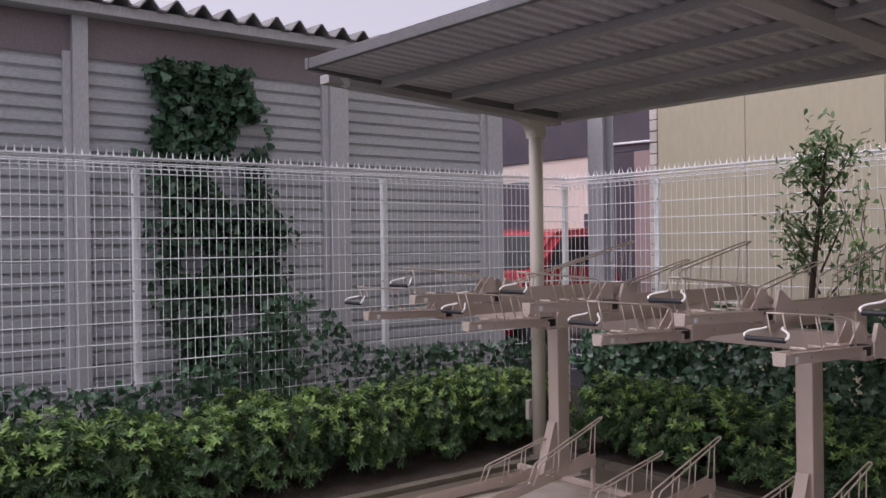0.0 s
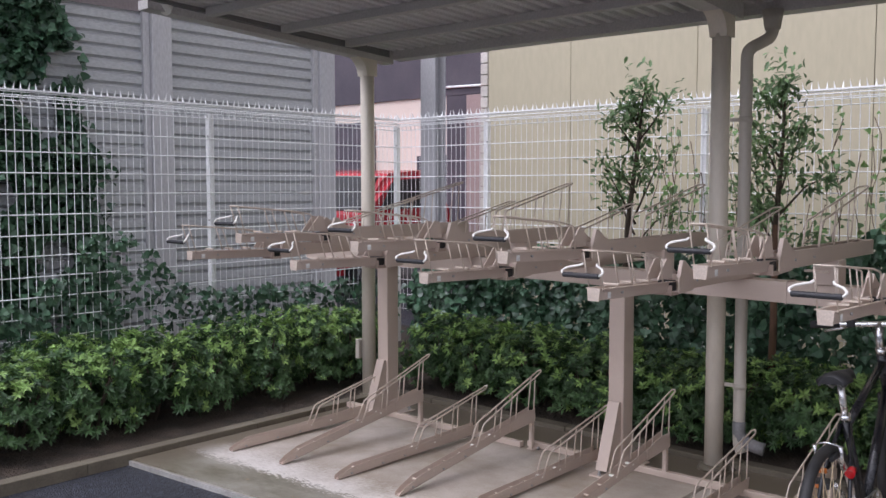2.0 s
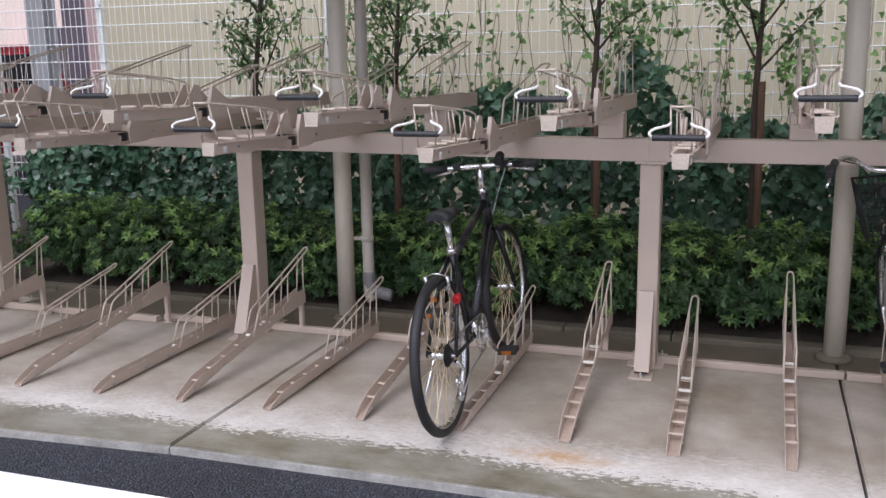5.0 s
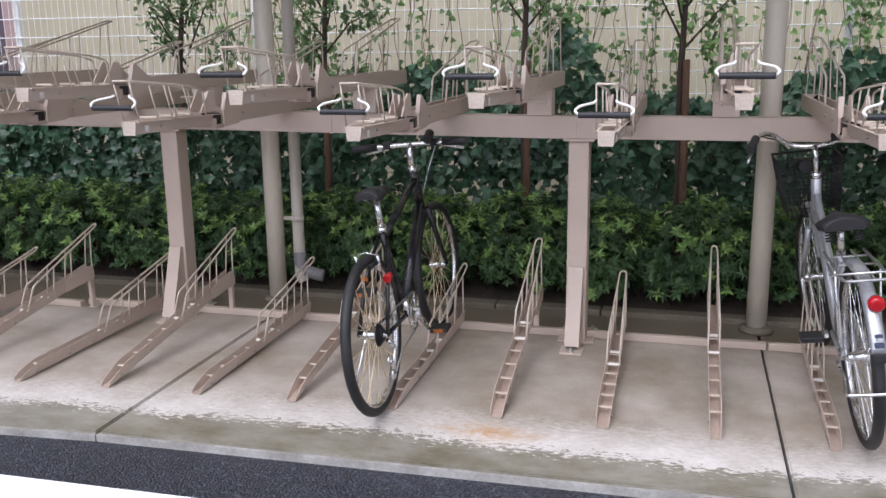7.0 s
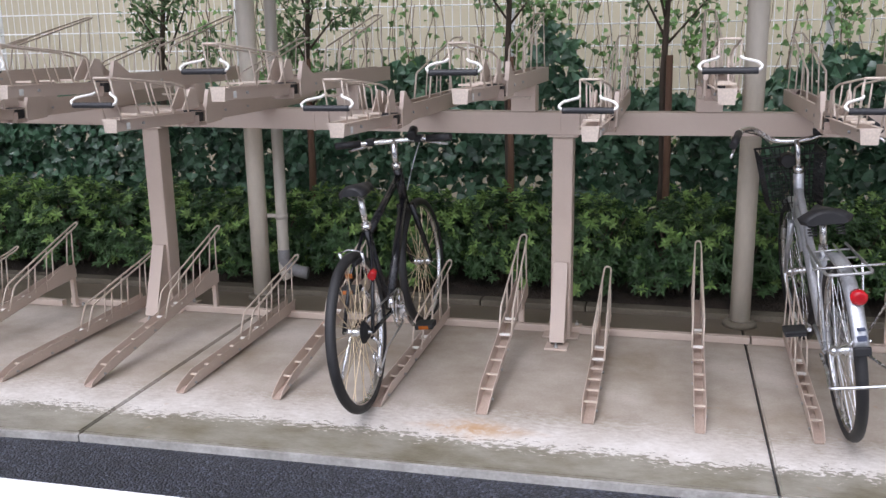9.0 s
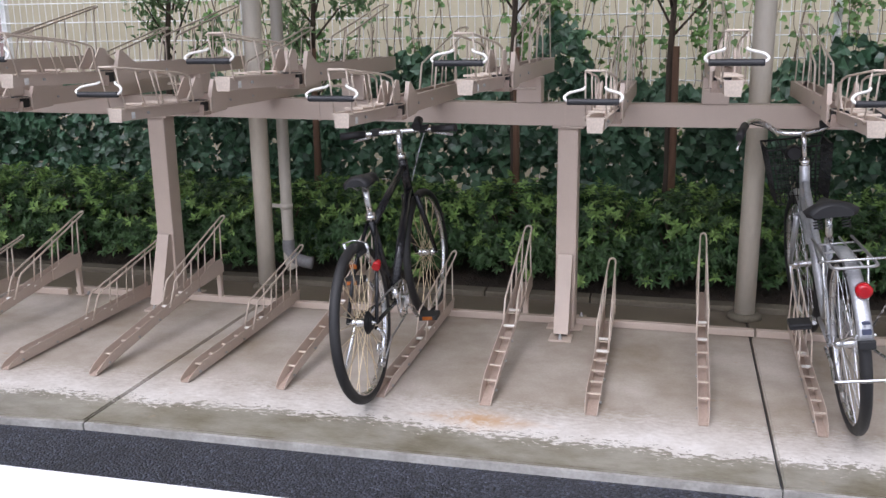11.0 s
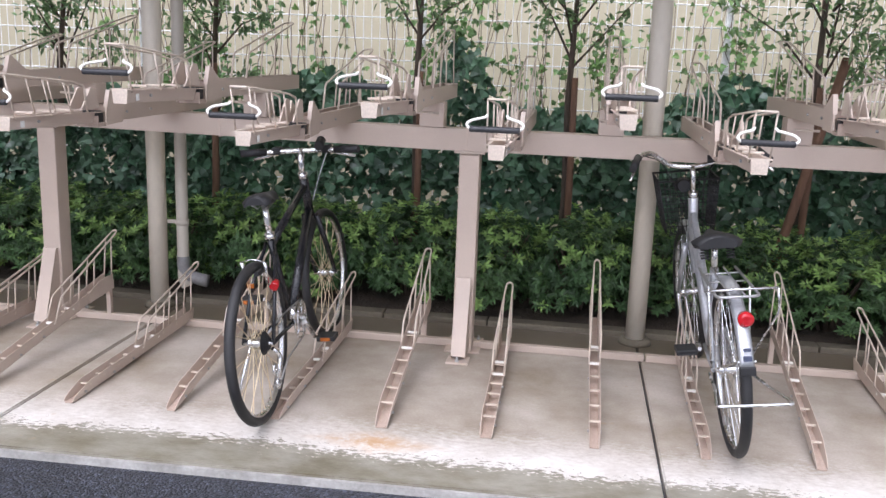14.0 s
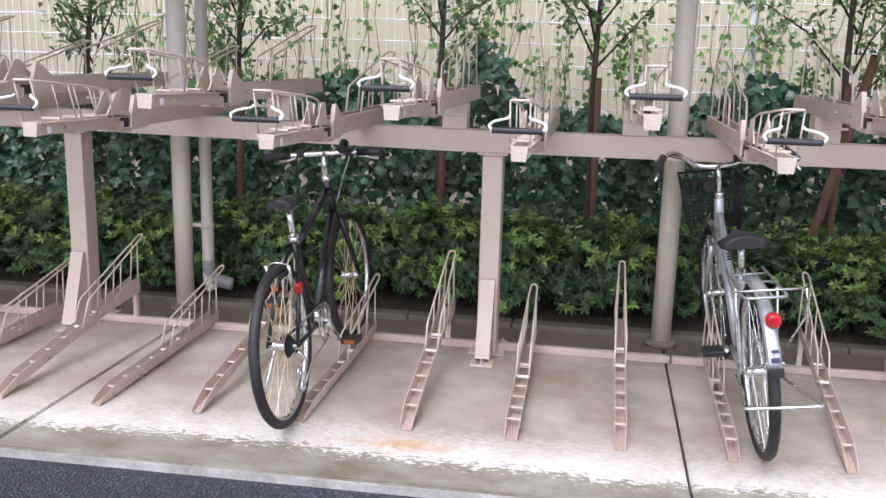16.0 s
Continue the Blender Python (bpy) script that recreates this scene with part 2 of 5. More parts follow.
M["silver"] = surf("silver bicycle paint", (0.42, 0.43, 0.45), (0.5, 0.51, 0.53), 4, 120, 0.26, 0.36, 0.02, metal=0.6)
M["blackpaint"] = surf("gloss black frame paint", (0.008, 0.008, 0.01), (0.016, 0.016, 0.019), 4, 120, 0.18, 0.3, 0.01)
M["blackplastic"] = surf("matt black plastic", (0.009, 0.009, 0.01), (0.019, 0.019, 0.02), 6, 140, 0.5, 0.65, 0.1)
M["spoke"] = surf("steel spoke", (0.62, 0.5, 0.33), (0.72, 0.6, 0.42), 6, 90, 0.3, 0.4, 0.0, metal=0.8)
M["redlens"] = surf("red reflector", (0.38, 0.006, 0.012), (0.5, 0.01, 0.016), 20, 200, 0.12, 0.2, 0.15)
M["amber"] = surf("amber reflector", (0.3, 0.085, 0.015), (0.38, 0.11, 0.018), 20, 200, 0.15, 0.25, 0.15)
M["steel"] = surf("dull galvanised steel", (0.35, 0.35, 0.35), (0.48, 0.48, 0.47), 4, 90, 0.35, 0.5, 0.05, metal=0.8)
M["label"] = surf("white sticker", (0.75, 0.74, 0.7), (0.8, 0.8, 0.77), 8, 90, 0.5, 0.6, 0.0)
M["ink"] = surf("dark print", (0.04, 0.05, 0.09), (0.06, 0.07, 0.11), 8, 90, 0.6, 0.7, 0.0)


def stones(m, scale, lo, hi, size):
    """Adds small stones, each of its own tone and height, to a material."""
    n, l = m.node_tree.nodes, m.node_tree.links
    b = n["Principled BSDF"]
    base = b.inputs["Base Color"].links[0].from_socket
    tc = n.new("ShaderNodeTexCoord")
    v = n.new("ShaderNodeTexVoronoi")
    v.inputs["Scale"].default_value = scale
    l.new(tc.outputs["Object"], v.inputs["Vector"])
    sp = n.new("ShaderNodeSeparateColor")
    l.new(v.outputs["Color"], sp.inputs[0])
    pw = n.new("ShaderNodeMath")
    pw.operation = "POWER"
    pw.inputs[1].default_value = 2.2
    l.new(sp.outputs[0], pw.inputs[0])
    mr = n.new("ShaderNodeMapRange")
    mr.inputs["To Min"].default_value, mr.inputs["To Max"].default_value = lo, hi
    l.new(pw.outputs[0], mr.inputs["Value"])
    h = n.new("ShaderNodeHueSaturation")
    l.new(base, h.inputs["Color"])
    l.new(mr.outputs[0], h.inputs["Value"])
    l.new(h.outputs[0], b.inputs["Base Color"])
    bp = n.new("ShaderNodeBump")
    bp.invert = True
    bp.inputs["Strength"].default_value, bp.inputs["Distance"].default_value = 0.9, size
    l.new(v.outputs["Distance"], bp.inputs["Height"])
    l.new(bp.outputs[0], b.inputs["Normal"])


stones(M["asphalt"], 105.0, 0.45, 2.6, 0.012)


# ---- building helpers ----
def bm_new():
    return bmesh.new()


def box(bm, x0, x1, y0, y1, z0, z1, bevel=0.0, turn=None):
    vs = [Vector((x, y, z)) for z in (z0, z1) for y in (y0, y1) for x in (x0, x1)]
    if turn is not None:
        vs = [turn @ v for v in vs]
    v = [bm.verts.new(p) for p in vs]
    fs = [bm.faces.new([v[i] for i in q]) for q in ((0, 2, 3, 1), (4, 5, 7, 6), (0, 1, 5, 4), (2, 6, 7, 3), (0, 4, 6, 2), (1, 3, 7, 5))]
    if bevel:
        es = list({e for f in fs for e in f.edges})
        bmesh.ops.bevel(bm, geom=es, offset=bevel, segments=2, profile=0.6, affect="EDGES", clamp_overlap=True)


def tube(bm, pts, r, seg=8, closed=False, radii=None, caps=True):
    """A round bar swept along a polyline."""
    pts = [Vector(p) for p in pts]
    n = len(pts)
    rings, ref = [], None
    for i, p in enumerate(pts):
        if closed:
            d = (pts[(i + 1) % n] - pts[i - 1]).normalized()
        elif i == 0:
            d = (pts[1] - p).normalized()
        elif i == n - 1:
            d = (p - pts[i - 1]).normalized()
        else:
            d = ((pts[i + 1] - p).normalized() + (p - pts[i - 1]).normalized()).normalized()
        if ref is None:
            ref = d.orthogonal().normalized()
        ref = (ref - d * ref.dot(d)).normalized()
        side = d.cross(ref)
        rad = radii[i] if radii else r
        if 0 < i < n - 1 and not closed:
            c = max(0.5, (pts[i + 1] - p).normalized().dot(d))
        else:
            c = 1.0
        rings.append([bm.verts.new(p + (ref * math.cos(a) + side * math.sin(a)) * rad / (c ** 0.5)) for a in (2 * math.pi * k / seg for k in range(seg))])
    for i in range(n if closed else n - 1):
        a, b = rings[i], rings[(i + 1) % n]
        off = 0
        if closed and i == n - 1:
            off = min(range(seg), key=lambda o: (a[0].co - b[o].co).length)
        for k in range(seg):
            f = bm.faces.new((a[k], a[(k + 1) % seg], b[(k + 1 + off) % seg], b[(k + off) % seg]))
            f.smooth = True
    if caps and not closed:
        bm.faces.new(rings[0][::-1])
        bm.faces.new(rings[-1])


def rounded(pts, r, steps=4):
    """A polyline with its inner corners rounded off."""
    pts = [Vector(p) for p in pts]
    out = [pts[0]]
    for a, b, c in zip(pts, pts[1:], pts[2:]):
        k = min(r, (b - a).length * 0.49, (c - b).length * 0.49)
        p, q = b + (a - b).normalized() * k, b + (c - b).normalized() * k
        for s in range(steps + 1):
            t = s / steps
            out.append(p * (1 - t) ** 2 + b * 2 * t * (1 - t) + q * t * t)
    return out + [pts[-1]]


def prism(bm, outline, axis, a, b):
    """A flat outline (list of 2D points) pushed out along an axis from a to b."""
    def put(u, v, w):
        return {"x": (w, u, v), "y": (u, w, v), "z": (u, v, w)}[axis]
    lo = [bm.verts.new(put(u, v, a)) for u, v in outline]
    hi = [bm.verts.new(put(u, v, b)) for u, v in outline]
    n = len(outline)
    bm.faces.new(lo)
    bm.faces.new(hi[::-1])
    for i in range(n):
        bm.faces.new((lo[i], hi[i], hi[(i + 1) % n], lo[(i + 1) % n]))


def ring(centre, r, n, plane="yz"):
    c = Vector(centre)
    return [c + (Vector((0, math.cos(a), math.sin(a))) if plane == "yz" else Vector((math.cos(a), math.sin(a), 0)) if plane == "xy" else Vector((math.cos(a), 0, math.sin(a)))) * r for a in (2 * math.pi * k / n for k in range(n))]


def mesh_of(bm, name, material):
    bmesh.ops.recalc_face_normals(bm, faces=bm.faces)
    me = bpy.data.meshes.new(name)
    bm.to_mesh(me)
    bm.free()
    for m in material if isinstance(material, (list, tuple)) else [material]:
        me.materials.append(m)
    return me


def part(name, bm, material, parent, label=""):
    ob = new(name, mesh_of(bm, name, material))
    ob.parent = parent
    if label:
        tagged(ob, label)
    return ob


def thing(name, label, category, group="", kind="", at=(0, 0, 0)):
    ob = new(name)
    ob.empty_display_size = 0.1
    ob.location = at
    return tagged(ob, label, category, group, kind)


def solid(name, bm, material, label, category="", kind="", group=""):
    return tagged(new(name, mesh_of(bm, name, material)), label, category, group, kind)


# ---- leaves ----
def leaves(name, places, ways, ups, sizes, widths, material, fold=0.25, second=None, share=None, shape="oval"):
    """Many small folded leaves as one mesh: each grows from its place along its way."""
    P = np.asarray(places, float)
    W = np.asarray(ways, float)
    W /= np.linalg.norm(W, axis=1)[:, None]
    S = np.cross(W, np.asarray(ups, float))
    S /= np.linalg.norm(S, axis=1)[:, None] + 1e-9
    N = np.cross(S, W)
    L = np.asarray(sizes)[:, None]
    B = L * widths
    droop = L * 0.12
    if shape == "ivy":
        prof = [(0.0, 0.0), (0.12, 0.55), (0.45, 0.5), (0.62, 0.28), (1.0, 0.0)]
    else:
        prof = [(0.0, 0.0), (0.3, 0.42), (0.65, 0.4), (1.0, 0.0)]
    base, mid1, tipv = P, P + W * L * 0.55 - N * droop * 0.2, P + W * L - N * droop
    left = [P + W * L * a + S * B * w + N * B * w * fold for a, w in prof[1:-1]]
    right = [P + W * L * a - S * B * w + N * B * w * fold for a, w in prof[1:-1]]
    k = len(left)
    cols = [base, mid1, tipv] + left + right
    m = len(cols)
    V = np.stack(cols, 1).reshape(-1, 3)
    lf = [0] + [3 + i for i in range(k)] + [2]
    rt = [0] + [3 + k + i for i in range(k)] + [2]
    f1 = [lf[0]] + lf[1:] + [1]
    f2 = [rt[0], 1] + rt[1:][::-1]
    faces = []
    for i in range(len(P)):
        o = i * m
        faces.append([o + j for j in f1])
        faces.append([o + j for j in f2])
    me = bpy.data.meshes.new(name)
    me.from_pydata(V.tolist(), [], faces)
    me.materials.append(material)
    if second is not None:
        me.materials.append(second)
        idx = np.repeat(np.asarray(share, int), 2)
        me.polygons.foreach_set("material_index", idx)
    me.update()
    return me


rng = np.random.default_rng(7)


def unit(n):
    v = rng.normal(size=(n, 3))
    return v / np.linalg.norm(v, axis=1)[:, None]
# ---- ground ----
bm = bm_new()
box(bm, -120, 120, -120, 160, -0.6, -0.035)
solid("ground", bm, M["asphalt"], "wet dark asphalt driveway in front of the slab", "ground", "structure")

bm = bm_new()
prism(bm, [(-2.75, -0.775), (6.0, -0.63), (6.0, -0.935), (-2.75, -1.08)], "z", -0.0349, -0.031)
solid("road_marking", bm, M["paint"], "bright white painted line on the asphalt", "road marking", "structure")

bm = bm_new()
box(bm, -4.6, 6.3, -0.3, 1.6, -0.33, -0.06)
slab = solid("pavement", bm, M["soil"], "concrete parking slab with expansion joints", "pavement", "structure")
for x0, x1, f0, f1 in ((-4.305, -1.512, -0.63, -0.405), (-1.5, 1.116, -0.40, -0.338), (1.128, 3.72, -0.338, -0.28), (3.732, 6.2, -0.28, -0.22)):
    bm = bm_new()
    prism(bm, [(x0, f0), (x1, f1), (x1, 1.598), (x0, 1.598)], "z", -0.3, 0.0)
    bmesh.ops.bevel(bm, geom=[e for e in bm.edges if all(v.co.z > -0.01 for v in e.verts)], offset=0.006, segments=2, affect="EDGES")
    part("slab_panel", bm, M["slab"], slab)

# slim pale edging along the slab's front, the planting beds' kerbs behind and beside
def edge_y(x):
    return -0.645 + (x + 4.42) * 0.0808 if x < -1.5 else -0.408 + (x + 1.5) * 0.0238


front_kerb = thing("front_kerb", "thin pale concrete edging along the slab", "kerb", kind="structure")
for x0, x1 in ((-4.305, -1.506), (-1.5, 1.12), (1.124, 3.724), (3.728, 6.2)):
    bm = bm_new()
    prism(bm, [(x0, edge_y(x0) - 0.014), (x1, edge_y(x1) - 0.014), (x1, edge_y(x1) + 0.002), (x0, edge_y(x0) + 0.002)], "z", -0.3, -0.006)
    part("edging", bm, M["edging"], front_kerb)

back_kerb = thing("planting_kerb", "weathered concrete kerb round the planting bed", "kerb", kind="structure")
for k in range(18):
    bm = bm_new()
    x0 = -4.5 + 0.6 * k
    box(bm, x0, x0 + 0.594, 1.6, 1.697, -0.3, 0.03, 0.008)
    part("kerb_stone", bm, M["kerb"], back_kerb)
for k in range(9):
    bm = bm_new()
    y0 = 1.5 - 0.6 * (k + 1)
    box(bm, -4.40, -4.31, y0, y0 + 0.597, -0.3, 0.035, 0.006)
    part("kerb_stone", bm, M["kerb"], back_kerb)

bm = bm_new()
box(bm, -7.0, 6.2, 1.698, 4.1, -0.3, 0.026)
box(bm, -7.0, -4.401, -6.0, 1.697, -0.3, 0.024)
solid("planting_bed", bm, M["soil"], "dark damp soil of the planting bed", "soil", "structure")


# ---- two-tier rack ----
def bay_x(k):
    """Where the k-th bicycle bay stands along the rack."""
    return 0.02 + (0.446 if k <= 0 else 0.428) * k


def row_shift(x):
    """How far the slightly bowed row steps forward towards its far end."""
    return 0.030 * x - 0.0067 * x * x if x < 0 else 0.0


def rise(x):
    """How much higher the upper level sits towards the far end of the row."""
    return 0.0112 * max(0.0, -x)


CROSS_Y = 1.16

bm = bm_new()
prism(bm, [(-4.75, 1.036 + rise(-4.75)), (0.0, 1.036), (6.0, 1.036), (6.0, 1.142), (0.0, 1.142), (-4.75, 1.142 + rise(-4.75))], "y", CROSS_Y - 0.06, CROSS_Y + 0.06)
bmesh.ops.bevel(bm, geom=list(bm.edges), offset=0.007, segments=2, affect="EDGES", clamp_overlap=True)
rack_beam = solid("rack_beam", bm, M["rack"], "long beige steel box beam carrying the upper bicycle trays", "rack frame")
for x in (-1.05, 0.215, 2.46):
    bm = bm_new()
    box(bm, x - 0.02, x - 0.012, CROSS_Y - 0.064, CROSS_Y + 0.064, 1.032 + rise(x), 1.146 + rise(x))
    part("joint_plate", bm, M["rack"], rack_beam)


def rack_post(x):
    t = thing("rack_post", "beige square steel post bolted to the concrete, braced at its foot", "post", "rack posts", at=(x, CROSS_Y, 0))
    bm = bm_new()
    box(bm, -0.05, 0.05, -0.055, 0.055, 0.008, 1.024 + rise(x), 0.008)
    part("post", bm, M["rack"], t)
    bm = bm_new()
    box(bm, -0.075, 0.075, -0.07, 0.07, 1.024 + rise(x), 1.035 + rise(x), 0.002)
    part("cap_plate", bm, M["rack"], t)
    bm = bm_new()
    box(bm, -0.09, 0.09, -0.06, 0.19, 0.0, 0.009, 0.002)
    part("base_plate", bm, M["rack"], t)
    bm = bm_new()
    for s in (-1, 1):
        prism(bm, [(-0.205, 0.03), (-0.175, 0.012), (-0.055, 0.012), (-0.055, 0.40), (-0.075, 0.40)], "x", s * 0.032 - 0.004, s * 0.032 + 0.004)
    prism(bm, [(-0.207, 0.03), (-0.2, 0.03), (-0.071, 0.402), (-0.078, 0.402)], "x", -0.036, 0.036)
    part("brace", bm, M["rack"], t)
    bm = bm_new()
    box(bm, -0.055, 0.055, -0.245, -0.14, 0.0, 0.01, 0.002)
    part("foot_plate", bm, M["rack"], t)
    for bx, by in ((-0.065, 0.15), (0.065, 0.15), (0.0, -0.225)):
        bm = bm_new()
        tube(bm, [(bx, by, 0.0), (bx, by, 0.022)], 0.011, 6)
        tube(bm, [(bx, by, 0.02), (bx, by, 0.034)], 0.006, 6)
        part("bolt", bm, M["steel"], t)
    return t


for x in (-3.92, -2.025, 0.215, 2.46, 4.7):
    rack_post(x)

rail = thing("ground_rail", "beige steel strip fixed to the floor behind the lower gutters", "rack frame")
for x0, x1 in ((-4.3, -2.7), (-2.69, -0.98), (-0.97, 1.14), (1.15, 2.9), (2.91, 5.0)):
    bm = bm_new()
    y0 = 1.195 + 0.6 * row_shift(min(0.0, (x0 + x1) / 2 + 0.4))
    box(bm, x0, x1, y0, y0 + 0.04, 0.0, 0.035, 0.004)
    part("rail", bm, M["rack"], rail)


def lower_rack(tall):
    t = thing("lower_bike_gutter", "raised beige steel wheel gutter with hoop guard on the concrete" if tall else "low beige steel wheel gutter with hoop guard on the concrete", "bike rack", "lower bicycle gutters")
    y1, z1 = (1.25, 0.2) if tall else (1.27, 0.028)

    def floor_z(y):
        return 0.006 + (z1 - 0.006) * max(0.0, (y - 0.085) / (y1 - 0.085))

    wt, wb, fh = 0.034, 0.026, 0.052
    # folded channel: floor, two leaning flanges with clipped noses
    bm = bm_new()
    th = 0.0035
    prof = [(0.085, 0.012), (0.125, 0.03), (0.22, fh), (y1 * 0.5, fh), (y1, fh + 0.012)]
    for s in (-1, 1):
        inner, outer = [], []
        for y, h in prof:
            z = floor_z(y)
            for off, store in ((0.0, inner), (th, outer)):
                lo = bm.verts.new((s * (wb + off), y, z))
                hi = bm.verts.new((s * (wb + (wt - wb) * h / fh + off), y, z + h))
                store.append((lo, hi))
        for a, b in zip(inner, inner[1:]):
            bm.faces.new((a[0], b[0], b[1], a[1]))
        for a, b in zip(outer, outer[1:]):
            bm.faces.new((a[0], a[1], b[1], b[0]))
        for (a, b), (c, d) in zip(zip(inner, inner[1:]), zip(outer, outer[1:])):
            bm.faces.new((a[1], b[1], d[1], c[1]))
            bm.faces.new((a[0], c[0], d[0], b[0]))
        for q in (0, -1):
            bm.faces.new((inner[q][0], inner[q][1], outer[q][1], outer[q][0]))
    part("flange", bm, M["rack"], t)
    bm = bm_new()
    prism(bm, [(0.085, floor_z(0.085) - 0.004), (y1, floor_z(y1) - 0.004), (y1, floor_z(y1)), (0.085, floor_z(0.085))], "x", -wb, wb)
    part("channel_floor", bm, M["rackrust"], t, "rust-stained gutter floor")
    # cross rungs
    for k in range(6):
        y = 0.22 + 0.122 * k
        bm = bm_new()
        z = floor_z(y) + fh * 0.55
        box(bm, -0.036, 0.036, y - 0.007, y + 0.007, z, z + 0.006, 0.002)
        part("rung", bm, M["rod"], t)
    # hoop: two sloping rods that meet in a bend at the rear
    yb, yt, yr = 0.70, 0.76, 1.335 if tall else 1.38
    zb = floor_z(yb) + 0.03
    zt = floor_z(yb) + 0.15
    zr = 0.48 if tall else 0.315
    bm = bm_new()
    w, wr = 0.036, 0.022
    right = [(w, yb, zb), (w, yt, zt), (wr, yr - 0.03, zr - 0.012)]
    left = [(-x, y, z) for x, y, z in right]
    top = [(wr * 0.8, yr - 0.005, zr), (0.0, yr + 0.004, zr + 0.004), (-wr * 0.8, yr - 0.005, zr)]
    tube(bm, rounded(right + top + left[::-1], 0.02, 3), 0.0058, 8)
    part("hoop", bm, M["rod"], t)
    def rail_at(y):
        f = (y - yt) / (yr - 0.03 - yt)
        return w + (wr - w) * f, zt + (zr - 0.012 - zt) * f
    for y in (0.93, 1.08, 1.26):
        x, z = rail_at(y)
        for s in (-1, 1):
            bm = bm_new()
            tube(bm, [(s * 0.033, y - 0.02, floor_z(y) + 0.03), (s * x, y, z)], 0.005, 7)
            part("upright", bm, M["rod"], t)
    for y in (yb, 0.86):
        bm = bm_new()
        box(bm, -0.037, 0.037, y - 0.008, y + 0.008, floor_z(y) + 0.028, floor_z(y) + 0.038, 0.002)
        part("tie_bar", bm, M["white"], t)
    if tall:
        bm = bm_new()
        box(bm, -0.018, 0.018, 1.236, 1.262, 0.004, z1 - 0.002, 0.003)
        box(bm, -0.04, 0.04, 1.237, 1.3, 0.0, 0.0055)
        part("rear_leg", bm, M["rack"], t)
        bm = bm_new()
        prism(bm, [(1.0, floor_z(1.0) + fh), (1.1, floor_z(1.1) + 0.078), (1.2, floor_z(1.2) + 0.07), (1.25, z1 + 0.03), (1.25, z1 - 0.02), (1.0, floor_z(1.0))], "x", 0.038, 0.042)
        part("side_plate", bm, M["rack"], t)
    bm = bm_new()
    tube(bm, [(0.06, 1.265, 0.0), (0.06, 1.265, 0.02)], 0.011, 6)
    part("bolt", bm, M["steel"], t)
    for s in (-1, 1):
        for y in (0.18, 0.42, 0.6):
            bm = bm_new()
            tube(bm, [(s * 0.03, y, floor_z(y) + 0.012), (s * 0.042, y, floor_z(y) + 0.012)], 0.006, 6)
            part("rivet", bm, M["steel"], t)
    return t


tall_one, short_one = lower_rack(True), lower_rack(False)
NARROW = Matrix.Diagonal((0.82, 1, 1, 1))


def gutter_pose(k):
    x = bay_x(k)
    skew = 0.22 * k if k < 0 else (1.2, 0.8, 0.0, -0.8, -1.6)[k] if k < 5 else -1.6
    return pose(x, row_shift(x), 0.0, 0, 0, skew) @ NARROW


tall_one.matrix_world, short_one.matrix_world = gutter_pose(0), gutter_pose(1)
for k in range(-9, 12):
    if k in (0, 1):
        continue
    copy_thing(short_one if k % 2 else tall_one, gutter_pose(k))


